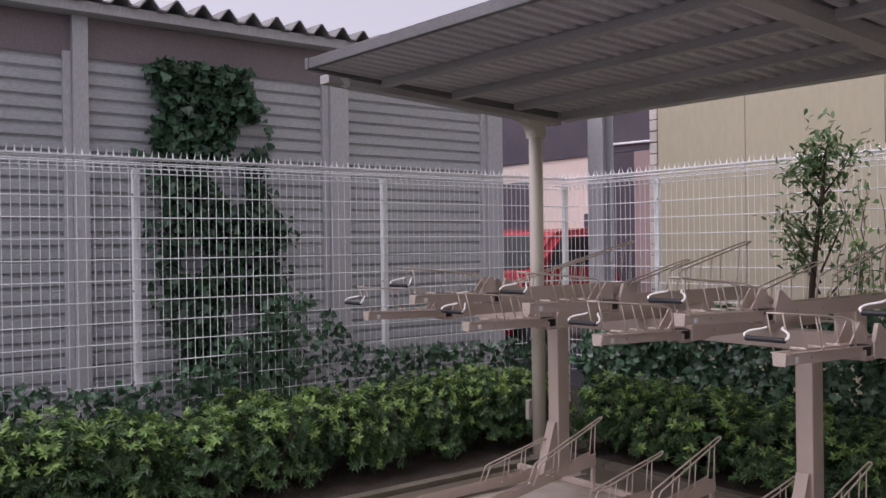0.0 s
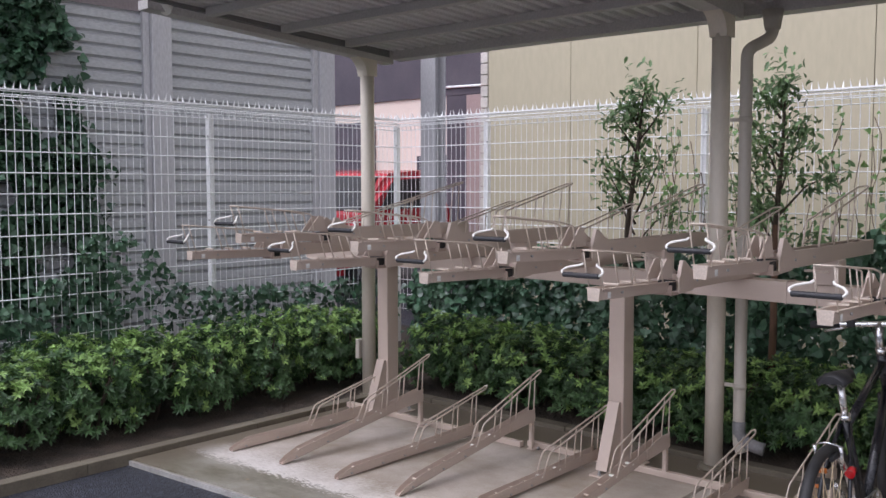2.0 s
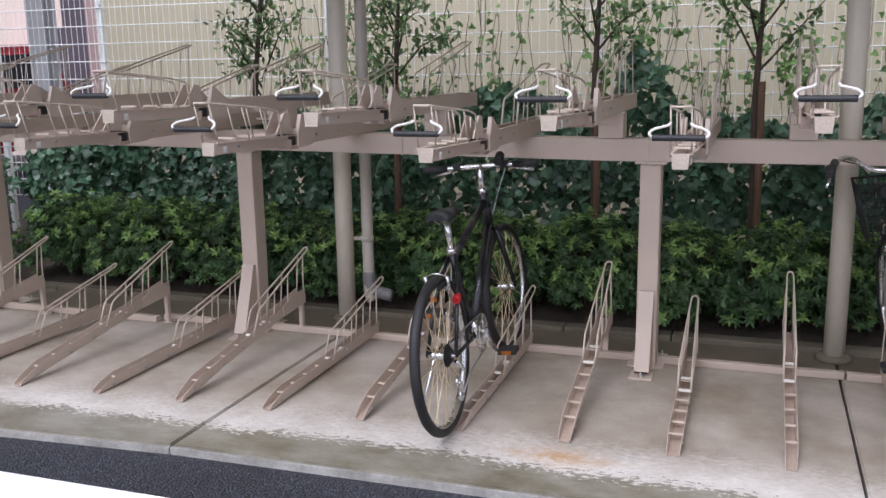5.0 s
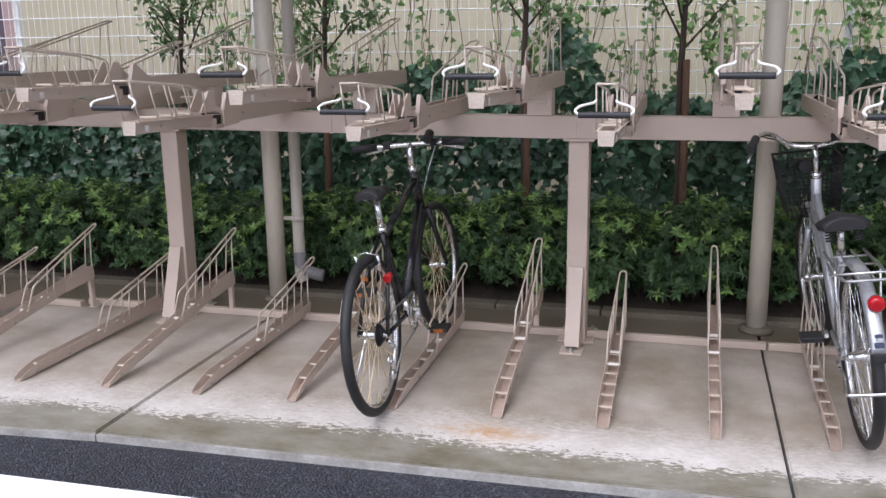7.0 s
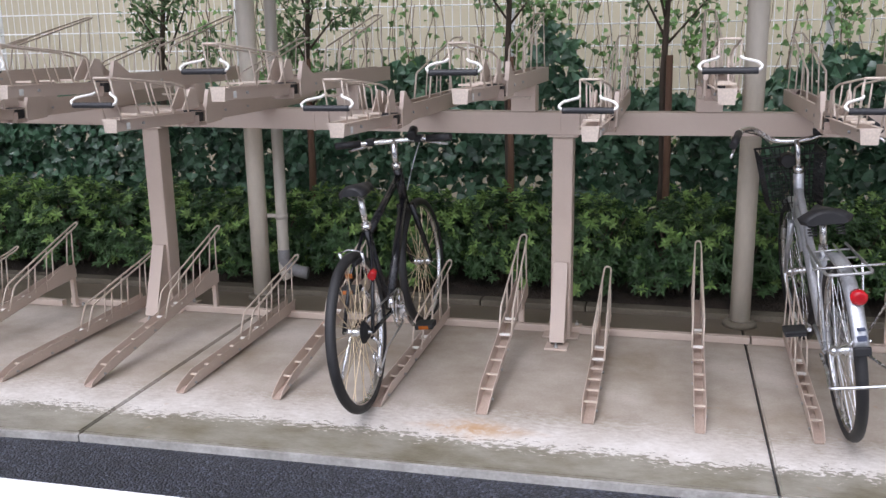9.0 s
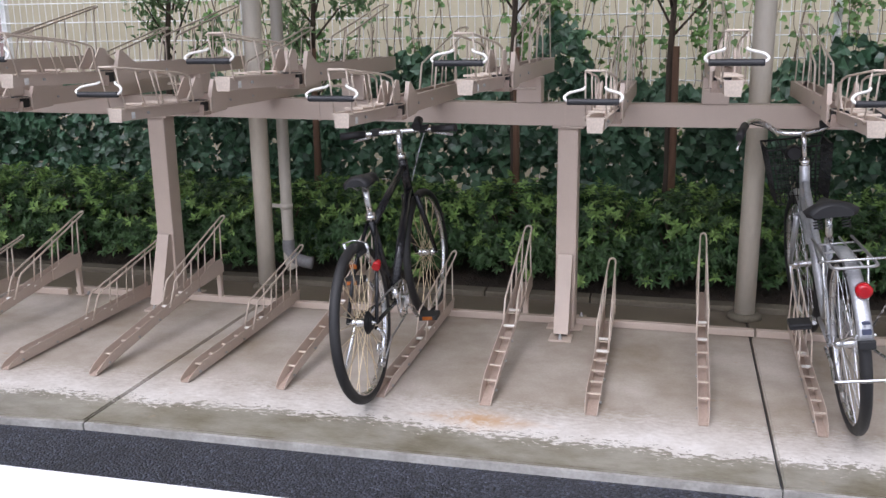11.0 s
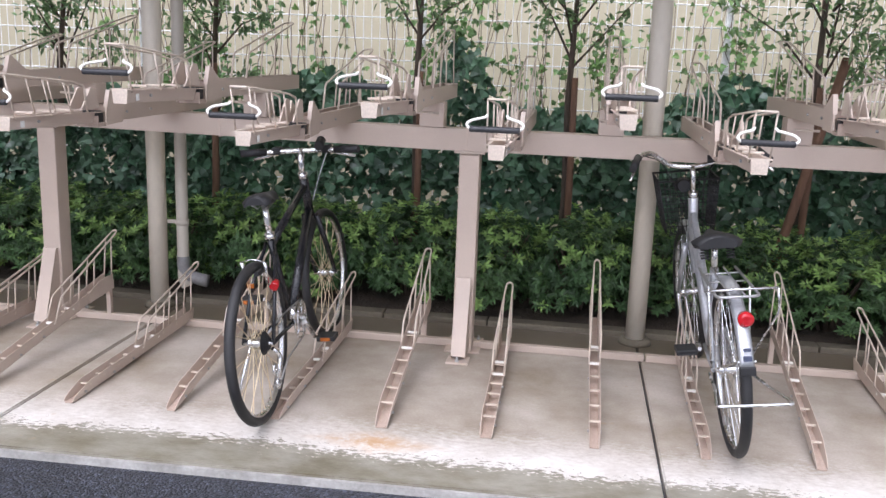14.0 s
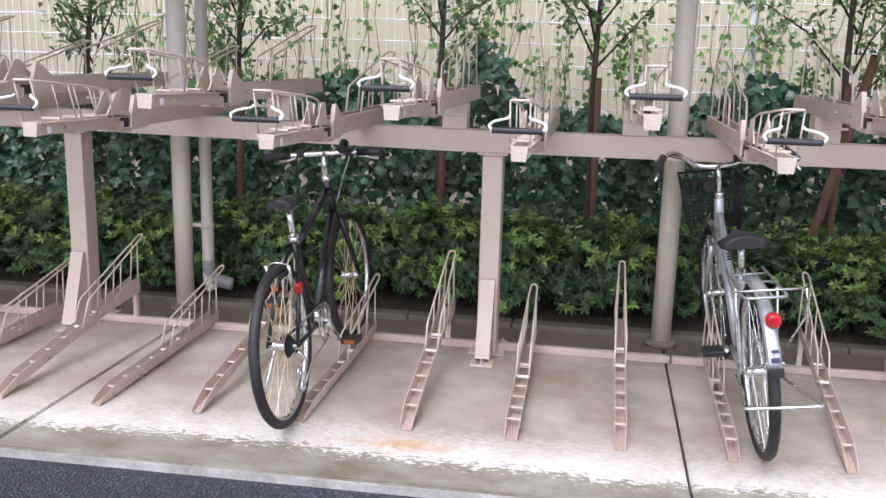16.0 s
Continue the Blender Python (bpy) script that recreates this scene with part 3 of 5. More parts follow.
def upper_rack(high):
    """Upper tray: a rear rail on the beam and a sliding front tray with a grip. Local z 0 is the underside of the rail."""
    t = thing("upper_bike_tray", "beige upper sliding bicycle tray with black grip, raised on a stub" if high else "beige upper sliding bicycle tray with black grip on the beam", "bike rack", "upper bicycle trays")
    # rear rail: channel with lips
    bm = bm_new()
    y0, y1, w, h, th = 0.42, 1.66, 0.044, 0.074, 0.004
    outline = [(-w, 0), (w, 0), (w, h), (w - 0.014, h), (w - 0.014, h - th), (w - th, h - th), (w - th, th), (-w + th, th), (-w + th, h - th), (-w + 0.014, h - th), (-w + 0.014, h), (-w, h)]
    prism(bm, outline, "y", y0, y1)
    bmesh.ops.triangulate(bm, faces=[f for f in bm.faces if len(f.verts) > 4])
    part("rear_rail", bm, M["rack"], t)
    bm = bm_new()
    box(bm, -w + th, w - th, y0 + 0.05, y1 - 0.01, th, th + 0.035)
    part("inner_track", bm, M["rackrust"], t, "rust-stained inner track")
    bm = bm_new()
    box(bm, -w, w, y1, y1 + 0.004, 0.0, h)
    part("end_cap", bm, M["rack"], t)
    # bracket ears at the rail's mouth
    for s in (-1, 1):
        bm = bm_new()
        prism(bm, [(0.36, -0.012), (0.5, -0.006), (0.52, 0.074), (0.47, 0.1), (0.415, 0.135), (0.39, 0.135), (0.36, 0.06)], "x", s * 0.0485 - 0.004, s * 0.0485 + 0.004)
        prism(bm, [(0.362, 0.062), (0.39, 0.137), (0.398, 0.131), (0.372, 0.06)], "x", s * 0.046 - 0.009, s * 0.046 + 0.009)
        part("ear", bm, M["rack"], t)
    bm = bm_new()
    box(bm, -0.046, 0.046, 0.3, 0.306, -0.015, 0.03)
    box(bm, -0.05, -0.046, 0.29, 0.36, -0.015, 0.0)
    box(bm, 0.046, 0.05, 0.29, 0.36, -0.015, 0.0)
    part("roller_bracket", bm, M["rackrust"], t, "rust-stained roller bracket")
    bm = bm_new()
    box(bm, -0.04, 0.04, 0.305, 0.36, 0.0, 0.05, 0.008)
    part("roller", bm, M["blackplastic"], t, "black roller block")
    # sliding tray
    bm = bm_new()
    yf, yb = -0.27, 0.44
    wt, wb, hh, th = 0.030, 0.023, 0.044, 0.004
    outline = [(-wt, hh), (-wb, 0.0), (wb, 0.0), (wt, hh), (wt + 0.01, hh), (wt + 0.01, hh + th), (wt - th, hh + th), (wb - th, th), (-wb + th, th), (-wt + th, hh + th), (-wt - 0.01, hh + th), (-wt - 0.01, hh)]
    prism(bm, outline, "y", yf, yb)
    bmesh.ops.triangulate(bm, faces=[f for f in bm.faces if len(f.verts) > 4])
    lift = Matrix.Translation((0, 0, 0.008)) @ Matrix.Rotation(radians(-1.6), 4, "X")
    bm.transform(lift)
    part("sliding_tray", bm, M["rack"], t)
    bm = bm_new()
    prism(bm, [(-wt, hh + 0.004), (-wb - 0.002, -0.004), (wb + 0.002, -0.004), (wt, hh + 0.004)], "y", yf - 0.006, yf)
    bm.transform(lift)
    part("front_cap", bm, M["rod"], t, "pale front cap")
    # guard rods over the tray, joined across the front
    bm = bm_new()
    side = [(0.032, -0.31, 0.217), (0.034, 0.12, 0.178), (0.034, 0.22, 0.158), (0.034, 0.24, 0.05)]
    tube(bm, rounded([(-x, y, z) for x, y, z in side[::-1]] + side, 0.014, 3), 0.004, 8)
    part("guard_rod", bm, M["rod"], t)
    for s in (-1, 1):
        for y, z in ((-0.3, 0.215), (-0.07, 0.194), (0.07, 0.182)):
            bm = bm_new()
            tube(bm, [(s * 0.034, y + 0.05, 0.05), (s * 0.033, y, z)], 0.003, 7)
            part("guard_stay", bm, M["rod"], t)
    for y, z in ((0.13, 0.06), (0.0, 0.063), (-0.14, 0.066)):
        bm = bm_new()
        box(bm, -0.036, 0.036, y - 0.008, y + 0.008, z, z + 0.008, 0.002)
        part("tie_bar", bm, M["rod"], t)
    # wheel stop plates
    for s in (-1, 1):
        bm = bm_new()
        prism(bm, [(0.2, 0.06), (0.34, 0.06), (0.32, 0.145), (0.28, 0.15)], "x", s * 0.028 - 0.003, s * 0.028 + 0.003)
        part("wheel_stop", bm, M["rack"], t)
    # handle loop with black grip
    half = [(0.033, -0.3, 0.164), (0.037, -0.31, 0.158), (0.082, -0.345, 0.148), (0.095, -0.362, 0.135), (0.084, -0.366, 0.124), (0.07, -0.366, 0.122)]
    for s in (-1, 1):
        bm = bm_new()
        tube(bm, rounded([(s * x, y, z) for x, y, z in half], 0.01, 3), 0.0048, 8)
        part("handle_arm", bm, M["white"], t, "white bent handle rod")
    bm = bm_new()
    pts = [(-0.083 + 0.0055 * k, -0.366, 0.122) for k in range(31)]
    tube(bm, pts, 0.011, 10, radii=[0.0108 if k % 3 else 0.0098 for k in range(31)])
    part("grip", bm, M["grip"], t, "black ribbed rubber grip")
    # rear hoop
    for s in (-1, 1):
        bm = bm_new()
        tube(bm, rounded([(s * 0.037, 0.86, 0.07), (s * 0.036, 0.9, 0.19), (s * 0.026, 1.62, 0.35), (s * 0.008, 1.645, 0.354), (0, 1.647, 0.354)], 0.02, 3), 0.0047, 8)
        part("rear_guard", bm, M["rod"], t)
        for y, z in ((1.1, 0.235), (1.3, 0.278), (1.58, 0.34)):
            bm = bm_new()
            tube(bm, [(s * 0.037, y - 0.03, 0.07), (s * (0.036 - 0.011 * (y - 0.9) / 0.72), y, z)], 0.0033, 7)
            part("rear_stay", bm, M["rod"], t)
    # identification sticker on the tray's side
    bm = bm_new()
    box(bm, 0.0295, 0.0305, -0.215, -0.19, 0.02, 0.045)
    box(bm, 0.0306, 0.0312, -0.209, -0.196, 0.025, 0.039)
    part("sticker", bm, M["label"], t, "small white number sticker")
    for s in (-1, 1):
        for y in (-0.1, 0.55, 0.78):
            bm = bm_new()
            x = 0.028 if y < 0.3 else 0.044
            z = 0.035
            tube(bm, [(s * (x - 0.004), y, z), (s * (x + 0.006), y, z)], 0.006, 6)
            part("bolt", bm, M["steel"], t)
    if high:
        bm = bm_new()
        box(bm, -0.06, 0.06, 1.075, 1.185, -0.122, 0.0, 0.004)
        part("stub", bm, M["rack"], t)
        bm = bm_new()
        tube(bm, [(-0.055, 0.95, -0.045), (0.055, 0.95, -0.045)], 0.006, 8)
        part("lock_bar", bm, M["rod"], t)
    return t


low_one, high_one = upper_rack(False), upper_rack(True)
LOW_Z, HIGH_Z = 1.144, 1.266


def tray_pose(k):
    x = bay_x(k) + (0.012 if k > 0 else 0.0)
    return pose(x, 0.03 + 0.7 * row_shift(x), (LOW_Z if k % 2 else HIGH_Z) + rise(x))


low_one.matrix_world, high_one.matrix_world = tray_pose(1), tray_pose(2)
for k in range(-9, 12):
    if k not in (1, 2):
        copy_thing(low_one if k % 2 else high_one, tray_pose(k))


# ---- canopy over the rack ----
COLS = ((-4.40, 1.43), (-1.61, 1.5), (1.112, 1.51), (3.82, 1.51), (6.5, 1.51))
ROOF_BACK, ROOF_FRONT, ROOF_ZB, ROOF_ZF = 1.78, -0.49, 2.71, 2.80
RX0, RX1 = -4.36, 7.4


def roof_z(y):
    return ROOF_ZB + (ROOF_ZF - ROOF_ZB) * (ROOF_BACK - y) / (ROOF_BACK - ROOF_FRONT)


canopy = thing("bike_canopy", "grey-beige steel canopy with corrugated deck over the rack", "canopy")
for x, COL_Y in COLS:
    bm = bm_new()
    tube(bm, [(x, COL_Y, 0.012), (x, COL_Y, roof_z(COL_Y) - 0.15)], 0.052, 20)
    part("column", bm, M["col"], canopy)
    bm = bm_new()
    tube(bm, [(x, COL_Y, 0.0), (x, COL_Y, 0.02), (x, COL_Y, 0.03)], 0.09, 20, radii=[0.09, 0.085, 0.06])
    part("column_base", bm, M["kerb"], canopy, "round concrete collar")
    bm = bm_new()
    zc = roof_z(COL_Y) - 0.12
    arc = [(COL_Y - 0.05 - 0.13 * (1 - math.cos(a)), zc - 0.14 + 0.14 * math.sin(a)) for a in (radians(9 * k) for k in range(11))]
    prism(bm, [(COL_Y + 0.055, zc - 0.14), (COL_Y + 0.055, zc)] + arc[::-1], "x", x - 0.052, x + 0.052)
    part("column_head", bm, M["col"], canopy)
    bm = bm_new()
    a, b = ROOF_BACK - 0.12, ROOF_FRONT + 0.06
    prism(bm, [(a, roof_z(a) - 0.14), (b, roof_z(b) - 0.1), (b, roof_z(b) - 0.045), (a, roof_z(a) - 0.045)], "x", x - 0.055, x + 0.055)
    part("rafter", bm, M["beam"], canopy)
for y in (ROOF_BACK - 0.55, ROOF_BACK - 1.15, ROOF_BACK - 1.75):
    bm = bm_new()
    box(bm, RX0 + 0.05, RX1 - 0.05, y - 0.03, y + 0.03, roof_z(y) - 0.09, roof_z(y) - 0.04)
    part("purlin", bm, M["beam"], canopy)
# folded deck, ribs running from back to front
bm = bm_new()
n = int((RX1 - RX0) / 0.1)
prev = None
for k in range(n + 1):
    x = RX0 + 0.1 * k
    for dx, dz in ((0.0, -0.036), (0.04, -0.036), (0.055, 0.0), (0.085, 0.0)):
        a = bm.verts.new((x + dx, ROOF_BACK, roof_z(ROOF_BACK) + dz))
        b = bm.verts.new((x + dx, ROOF_FRONT, roof_z(ROOF_FRONT) + dz))
        if prev:
            bm.faces.new((prev[0], a, b, prev[1]))
        prev = (a, b)
deck = part("deck", bm, M["canopy"], canopy, "grey corrugated steel deck")
mod = deck.modifiers.new("thickness", "SOLIDIFY")
mod.thickness = 0.004
# front edge in the steel copy darkened for backlight
for y, z0, z1, w, nm in ((ROOF_FRONT - 0.02, -0.05, 0.015, 0.02, "front_fascia"),):
    bm = bm_new()
    box(bm, RX0, RX1, y - w, y + w, roof_z(y) + z0, roof_z(y) + z1, 0.005)
    part(nm, bm, M["fascia"], canopy)
bm = bm_new()
g = ROOF_BACK + 0.02
prism(bm, [(g - 0.06, ROOF_ZB + 0.03), (g - 0.06, ROOF_ZB - 0.1), (g + 0.07, ROOF_ZB - 0.1), (g + 0.08, ROOF_ZB + 0.02), (g + 0.07, ROOF_ZB + 0.02), (g + 0.06, ROOF_ZB - 0.08), (g - 0.05, ROOF_ZB - 0.08), (g - 0.05, ROOF_ZB + 0.03)], "x", RX0, RX1)
part("gutter", bm, M["beam"], canopy)
# side edges take the same backlit-dark colour
for x in (RX0, RX1):
    bm = bm_new()
    prism(bm, [(ROOF_BACK + 0.1, ROOF_ZB - 0.1), (ROOF_FRONT - 0.045, ROOF_ZF - 0.052), (ROOF_FRONT - 0.045, ROOF_ZF + 0.018), (ROOF_BACK + 0.1, ROOF_ZB + 0.03)], "x", x - 0.02, x + 0.02)
    part("side_fascia", bm, M["fascia"], canopy)

# the roof stands slightly askew to the slab
SKEW = Matrix.Translation((-1.61, 1.5, 0)) @ Matrix.Rotation(radians(1.8), 4, "Z") @ Matrix.Translation((1.61, -1.5, 0))
for ob in canopy.children:
    if not ob.name.startswith(("column", "rafter")):
        ob.matrix_world = SKEW

pipe = thing("drainpipe", "grey-beige plastic rainwater pipe strapped to the column", "drainpipe")
bm = bm_new()
px, COL_Y = -1.47, 1.5
tube(bm, rounded([(px + 0.06, ROOF_BACK - 0.06, ROOF_ZB - 0.1), (px + 0.06, ROOF_BACK - 0.06, ROOF_ZB - 0.24), (px, COL_Y + 0.02, ROOF_ZB - 0.33), (px, COL_Y + 0.02, 0.17), (px + 0.02, COL_Y + 0.02, 0.12)], 0.05, 5), 0.034, 14)
part("pipe", bm, M["pipe"], pipe)
bm = bm_new()
tube(bm, [(px + 0.06, ROOF_BACK - 0.06, ROOF_ZB - 0.09), (px + 0.06, ROOF_BACK - 0.06, ROOF_ZB - 0.2)], 0.05, 14, radii=[0.06, 0.042])
part("hopper", bm, M["pipe"], pipe)
bm = bm_new()
tube(bm, rounded([(px, COL_Y + 0.02, 0.3), (px, COL_Y + 0.02, 0.2), (px + 0.09, COL_Y + 0.03, 0.165), (px + 0.14, COL_Y + 0.04, 0.155)], 0.06, 6), 0.036, 14)
part("elbow", bm, M["fascia"], pipe, "dark grey elbow at the foot")
for z in (0.5, 1.25, 2.0):
    bm = bm_new()
    box(bm, -1.6, px, COL_Y + 0.012, COL_Y + 0.028, z - 0.01, z + 0.01)
    tube(bm, [(px, COL_Y + 0.02, z - 0.015), (px, COL_Y + 0.02, z + 0.015)], 0.0375, 14)
    part("bracket", bm, M["pipe"], pipe)

lamp = thing("spot_lamp", "small round pale floodlight under the canopy edge", "lamp")
bm = bm_new()
tube(bm, [(-4.37, -0.26, 2.75), (-4.35, -0.30, 2.72), (-4.34, -0.32, 2.705)], 0.04, 14, radii=[0.02, 0.036, 0.04])
part("head", bm, M["white"], lamp)
bm = bm_new()
tube(bm, [(-4.36, -0.25, 2.82), (-4.365, -0.255, 2.74)], 0.01, 8)
part("bracket", bm, M["steel"], lamp)

# grey switch box on the end column
bm = bm_new()
box(bm, -4.49, -4.45, 1.37, 1.45, 0.3, 0.45, 0.006)
solid("switch_box", bm, M["pipe"], "small beige electric box on the end column", "electric box")

# ---- mesh fence ----
FX, FY, FZ0, FZ1 = -5.92, 3.3, 0.36, 2.3


def fence_panel(parent, p, q):
    p, q = Vector(p), Vector(q)
    d = (q - p).normalized()
    side = Vector((-d.y, d.x, 0))
    length = (q - p).length
    bm = bm_new()

    def bar(a, b, r):
        w = (b - a).normalized()
        u = w.orthogonal().normalized() * r
        v = w.cross(u)
        ra = [bm.verts.new(a + s * u + t * v) for s, t in ((1, 1), (-1, 1), (-1, -1), (1, -1))]
        rb = [bm.verts.new(b + s * u + t * v) for s, t in ((1, 1), (-1, 1), (-1, -1), (1, -1))]
        for k in range(4):
            bm.faces.new((ra[k], ra[(k + 1) % 4], rb[(k + 1) % 4], rb[k]))
    n = max(2, round(length / 0.06))
    for k in range(n + 1):
        c = p + d * (length * k / n)
        bar(c + Vector((0, 0, FZ0)), c + Vector((0, 0, FZ1 - 0.03)), 0.0021)
    z = FZ0 + 0.02
    while z < FZ1 - 0.2:
        bar(p + Vector((0, 0, z)), q + Vector((0, 0, z)), 0.0031)
        z += 0.15
    for o, z in ((0.0, FZ1 - 0.1), (0.035, FZ1 - 0.06), (0.035, FZ1 - 0.02), (0.0, FZ1), (-0.03, FZ1 - 0.04)):
        bar(p + side * o + Vector((0, 0, z)), q + side * o + Vector((0, 0, z)), 0.003)
    for k in range(n + 1):
        c = p + d * (length * k / n)
        bar(c + Vector((0, 0, FZ1 - 0.1)), c + side * 0.035 + Vector((0, 0, FZ1 - 0.04)), 0.0017)
        bar(c + side * 0.035 + Vector((0, 0, FZ1 - 0.04)), c + Vector((0, 0, FZ1)), 0.0017)
    part("mesh_panel", bm, M["fence"], parent)
    # spike strip clipped on top
    bm = bm_new()
    box(bm, 0, length, -0.012, 0.012, FZ1 + 0.008, FZ1 + 0.02)
    n = round(length / 0.055)
    for k in range(n + 1):
        x = length * k / n
        lean = 0.02 if k % 2 else -0.02
        tipv = bm.verts.new((x + 0.004, lean, FZ1 + 0.075))
        rim = [bm.verts.new((x + a, b, FZ1 + 0.018)) for a, b in ((-0.006, -0.004), (0.006, -0.004), (0.006, 0.004), (-0.006, 0.004))]
        for i in range(4):
            bm.faces.new((rim[i], rim[(i + 1) % 4], tipv))
    bm.transform(Matrix.Translation(p) @ Matrix.Rotation(math.atan2(d.y, d.x), 4, "Z"))
    part("spike_strip", bm, M["spike"], parent, "bright anti-climb spikes")


fence_side = thing("mesh_fence", "white welded mesh fence with anti-climb spikes beside the shed", "fence")
fence_back = thing("mesh_fence", "white welded mesh fence with anti-climb spikes before the cream wall", "fence")


def fence_post(parent, x, y):
    bm = bm_new()
    box(bm, x - 0.025, x + 0.025, y - 0.025, y + 0.025, 0.0, FZ1 - 0.065, 0.004)
    part("post", bm, M["fence"], parent)
    for z in (0.6, 1.35, 2.05):
        bm = bm_new()
        tube(bm, [(x + 0.02, y - 0.03, z), (x + 0.035, y - 0.045, z)], 0.008, 6)
        part("clip", bm, M["steel"], parent)


SIDE_Y = (-5.48, -3.3, -1.125, 1.05, 3.3)
for y in SIDE_Y:
    fence_post(fence_side, FX, y)
for a, b in zip(SIDE_Y, SIDE_Y[1:]):
    fence_panel(fence_side, (FX + 0.035, a, 0), (FX + 0.035, b, 0))
BACK_X = (-4.73, -2.55, -0.42, 1.71, 3.84, 5.97)
for x in BACK_X:
    fence_post(fence_back, x, FY)
for a, b in zip((FX, *BACK_X), BACK_X):
    fence_panel(fence_back, (b, FY - 0.035, 0), (a, FY - 0.035, 0))

# ---- cream wall behind ----
WY = 4.3
bm = bm_new()
box(bm, -5.5, 9.0, WY + 0.004, WY + 0.3, -0.3, 6.0)
wall = solid("wall_north", bm, M["kerb"], "tall cream rendered wall in large panels", "wall", "structure")
xs = [-5.5, -4.45, -3.1, -1.6, -0.1, 1.4, 2.9, 4.4, 5.9, 7.4, 9.0]
for a, b in zip(xs, xs[1:]):
    bm = bm_new()
    box(bm, a + 0.003, b - 0.003, WY - 0.02, WY, -0.3, 6.0, 0.003)
    part("wall_panel", bm, M["cream"], wall)
for k in range(44):
    bm = bm_new()
    box(bm, -5.6, -5.505, WY - 0.03, WY + 0.28, 0.2 + 0.12 * k, 0.31 + 0.12 * k, 0.004)
    part("edge_tile", bm, M["tile"], wall)

# ---- ribbed shed beyond the side fence ----
SX = -7.2
shed = thing("ribbed_shed", "grey ribbed metal shed with steel columns and corrugated roof", "shed")


def siding(y0, y1, z0, z1):
    bm = bm_new()
    prev = None
    z = z0
    while z < z1:
        for dz, dx in ((0.0, 0.0), (0.02, 0.03), (0.085, 0.03), (0.1, 0.0)):
            zz = min(z + dz, z1)
            a, b = bm.verts.new((SX + dx, y0, zz)), bm.verts.new((SX + dx, y1, zz))
            if prev:
                bm.faces.new((prev[0], a, b, prev[1]))
            prev = (a, b)
        z += 0.112
    part("siding", bm, M["siding"], shed)


for a, b in ((-6.5, -3.9), (-3.72, -1.215), (-1.09, 1.235), (1.445, 3.3)):
    siding(a, b, 0.0, 3.26)
bm = bm_new()
box(bm, SX - 0.25, SX - 0.02, -6.5, 3.5, 0.0, 3.62)
part("wall", bm, M["siding"], shed)
for y0, y1, d in ((-3.9, -3.72, 0.1), (-1.215, -1.09, 0.1), (1.235, 1.445, 0.1), (3.3, 3.515, 0.1)):
    bm = bm_new()
    box(bm, SX - 0.1, SX + d, y0, y1, 0.0, 3.6 if y0 < 1 else 3.3, 0.006)
    part("column", bm, M["shedsteel"], shed)
    bm = bm_new()
    box(bm, SX - 0.02, SX + d * 0.6, y0 - 0.07, y0 - 0.002, 0.0, 3.3, 0.004)
    part("column_flange", bm, M["shedsteel"], shed)
bm = bm_new()
box(bm, SX - 0.02, SX + 0.03, -6.5, 3.5, 3.262, 3.6)
part("fascia", bm, M["shedband"], shed, "dark red-brown fascia")
bm = bm_new()
box(bm, SX - 0.05, SX + 0.22, -6.5, 4.3, 3.6, 3.69, 0.006)
part("eave_beam", bm, M["shedsteel"], shed)
bm = bm_new()
prev = None
for k in range(46):
    y = -6.46 + 0.238 * k
    for dy, dz in ((0.0, 0.0), (0.02, 0.0), (0.1, 0.1), (0.125, 0.1), (0.205, 0.0)):
        a, b = bm.verts.new((SX + 0.3, y + dy, 3.69 + dz)), bm.verts.new((SX - 6.0, y + dy, 3.95 + dz))
        if prev:
            bm.faces.new((prev[0], a, b, prev[1]))
        prev = (a, b)
rf = part("roof_sheet", bm, M["shedroof"], shed, "weathered corrugated roof sheet")
mod = rf.modifiers.new("thickness", "SOLIDIFY")
mod.thickness = 0.012

# ---- garage court seen through the gap ----
bm = bm_new()
box(bm, -18, -11.1, 10.0, 10.3, -0.3, 3.4)
solid("wall_garage", bm, M["garagewall"], "pinkish beige rendered garage wall", "wall", "structure")
bm = bm_new()
box(bm, -15.6, -6.5, 9.96, 10.6, 3.402, 5.2)
solid("garage_overhang", bm, M["garagedark"], "dark plum overhanging upper storey", "building", "structure")
# no real recess: its shade is put into flat dark boxes
bm = bm_new()
box(bm, -11.09, -6.5, 9.97, 10.3, -0.05, 3.4)
box(bm, -11.9, -11.092, 9.98, 9.998, -0.05, 2.25)
solid("garage_door", bm, M["garagedark"], "flat dark panels standing for the shaded garage recess", "door", "structure")
# opening drawn as a dark sheet, its shaded inside put into the colour
bm = bm_new()
box(bm, -14.7, -13.1, 9.95, 9.99, 0.2, 3.0)
solid("garage_window", bm, M["garagedark"], "flat dark panel standing for a wide opening in the beige garage wall", "window", "structure")
bm = bm_new()
tube(bm, [(-11.3, 9.93, 3.57), (-9.4, 9.93, 3.52)], 0.025, 8)
solid("light_batten", bm, M["fence"], "thin pale horizontal pipe under the overhang", "pipe")
bm = bm_new()
box(bm, -10.55, -9.4, 9.93, 9.965, -0.03, 3.38, 0.006)
solid("garage_panel", bm, M["garagepanel"], "dull pink-brown wall panel beside the garage door", "wall panel", "structure")
steel_post = thing("steel_post", "pale grey H-section steel post behind the fence", "post")
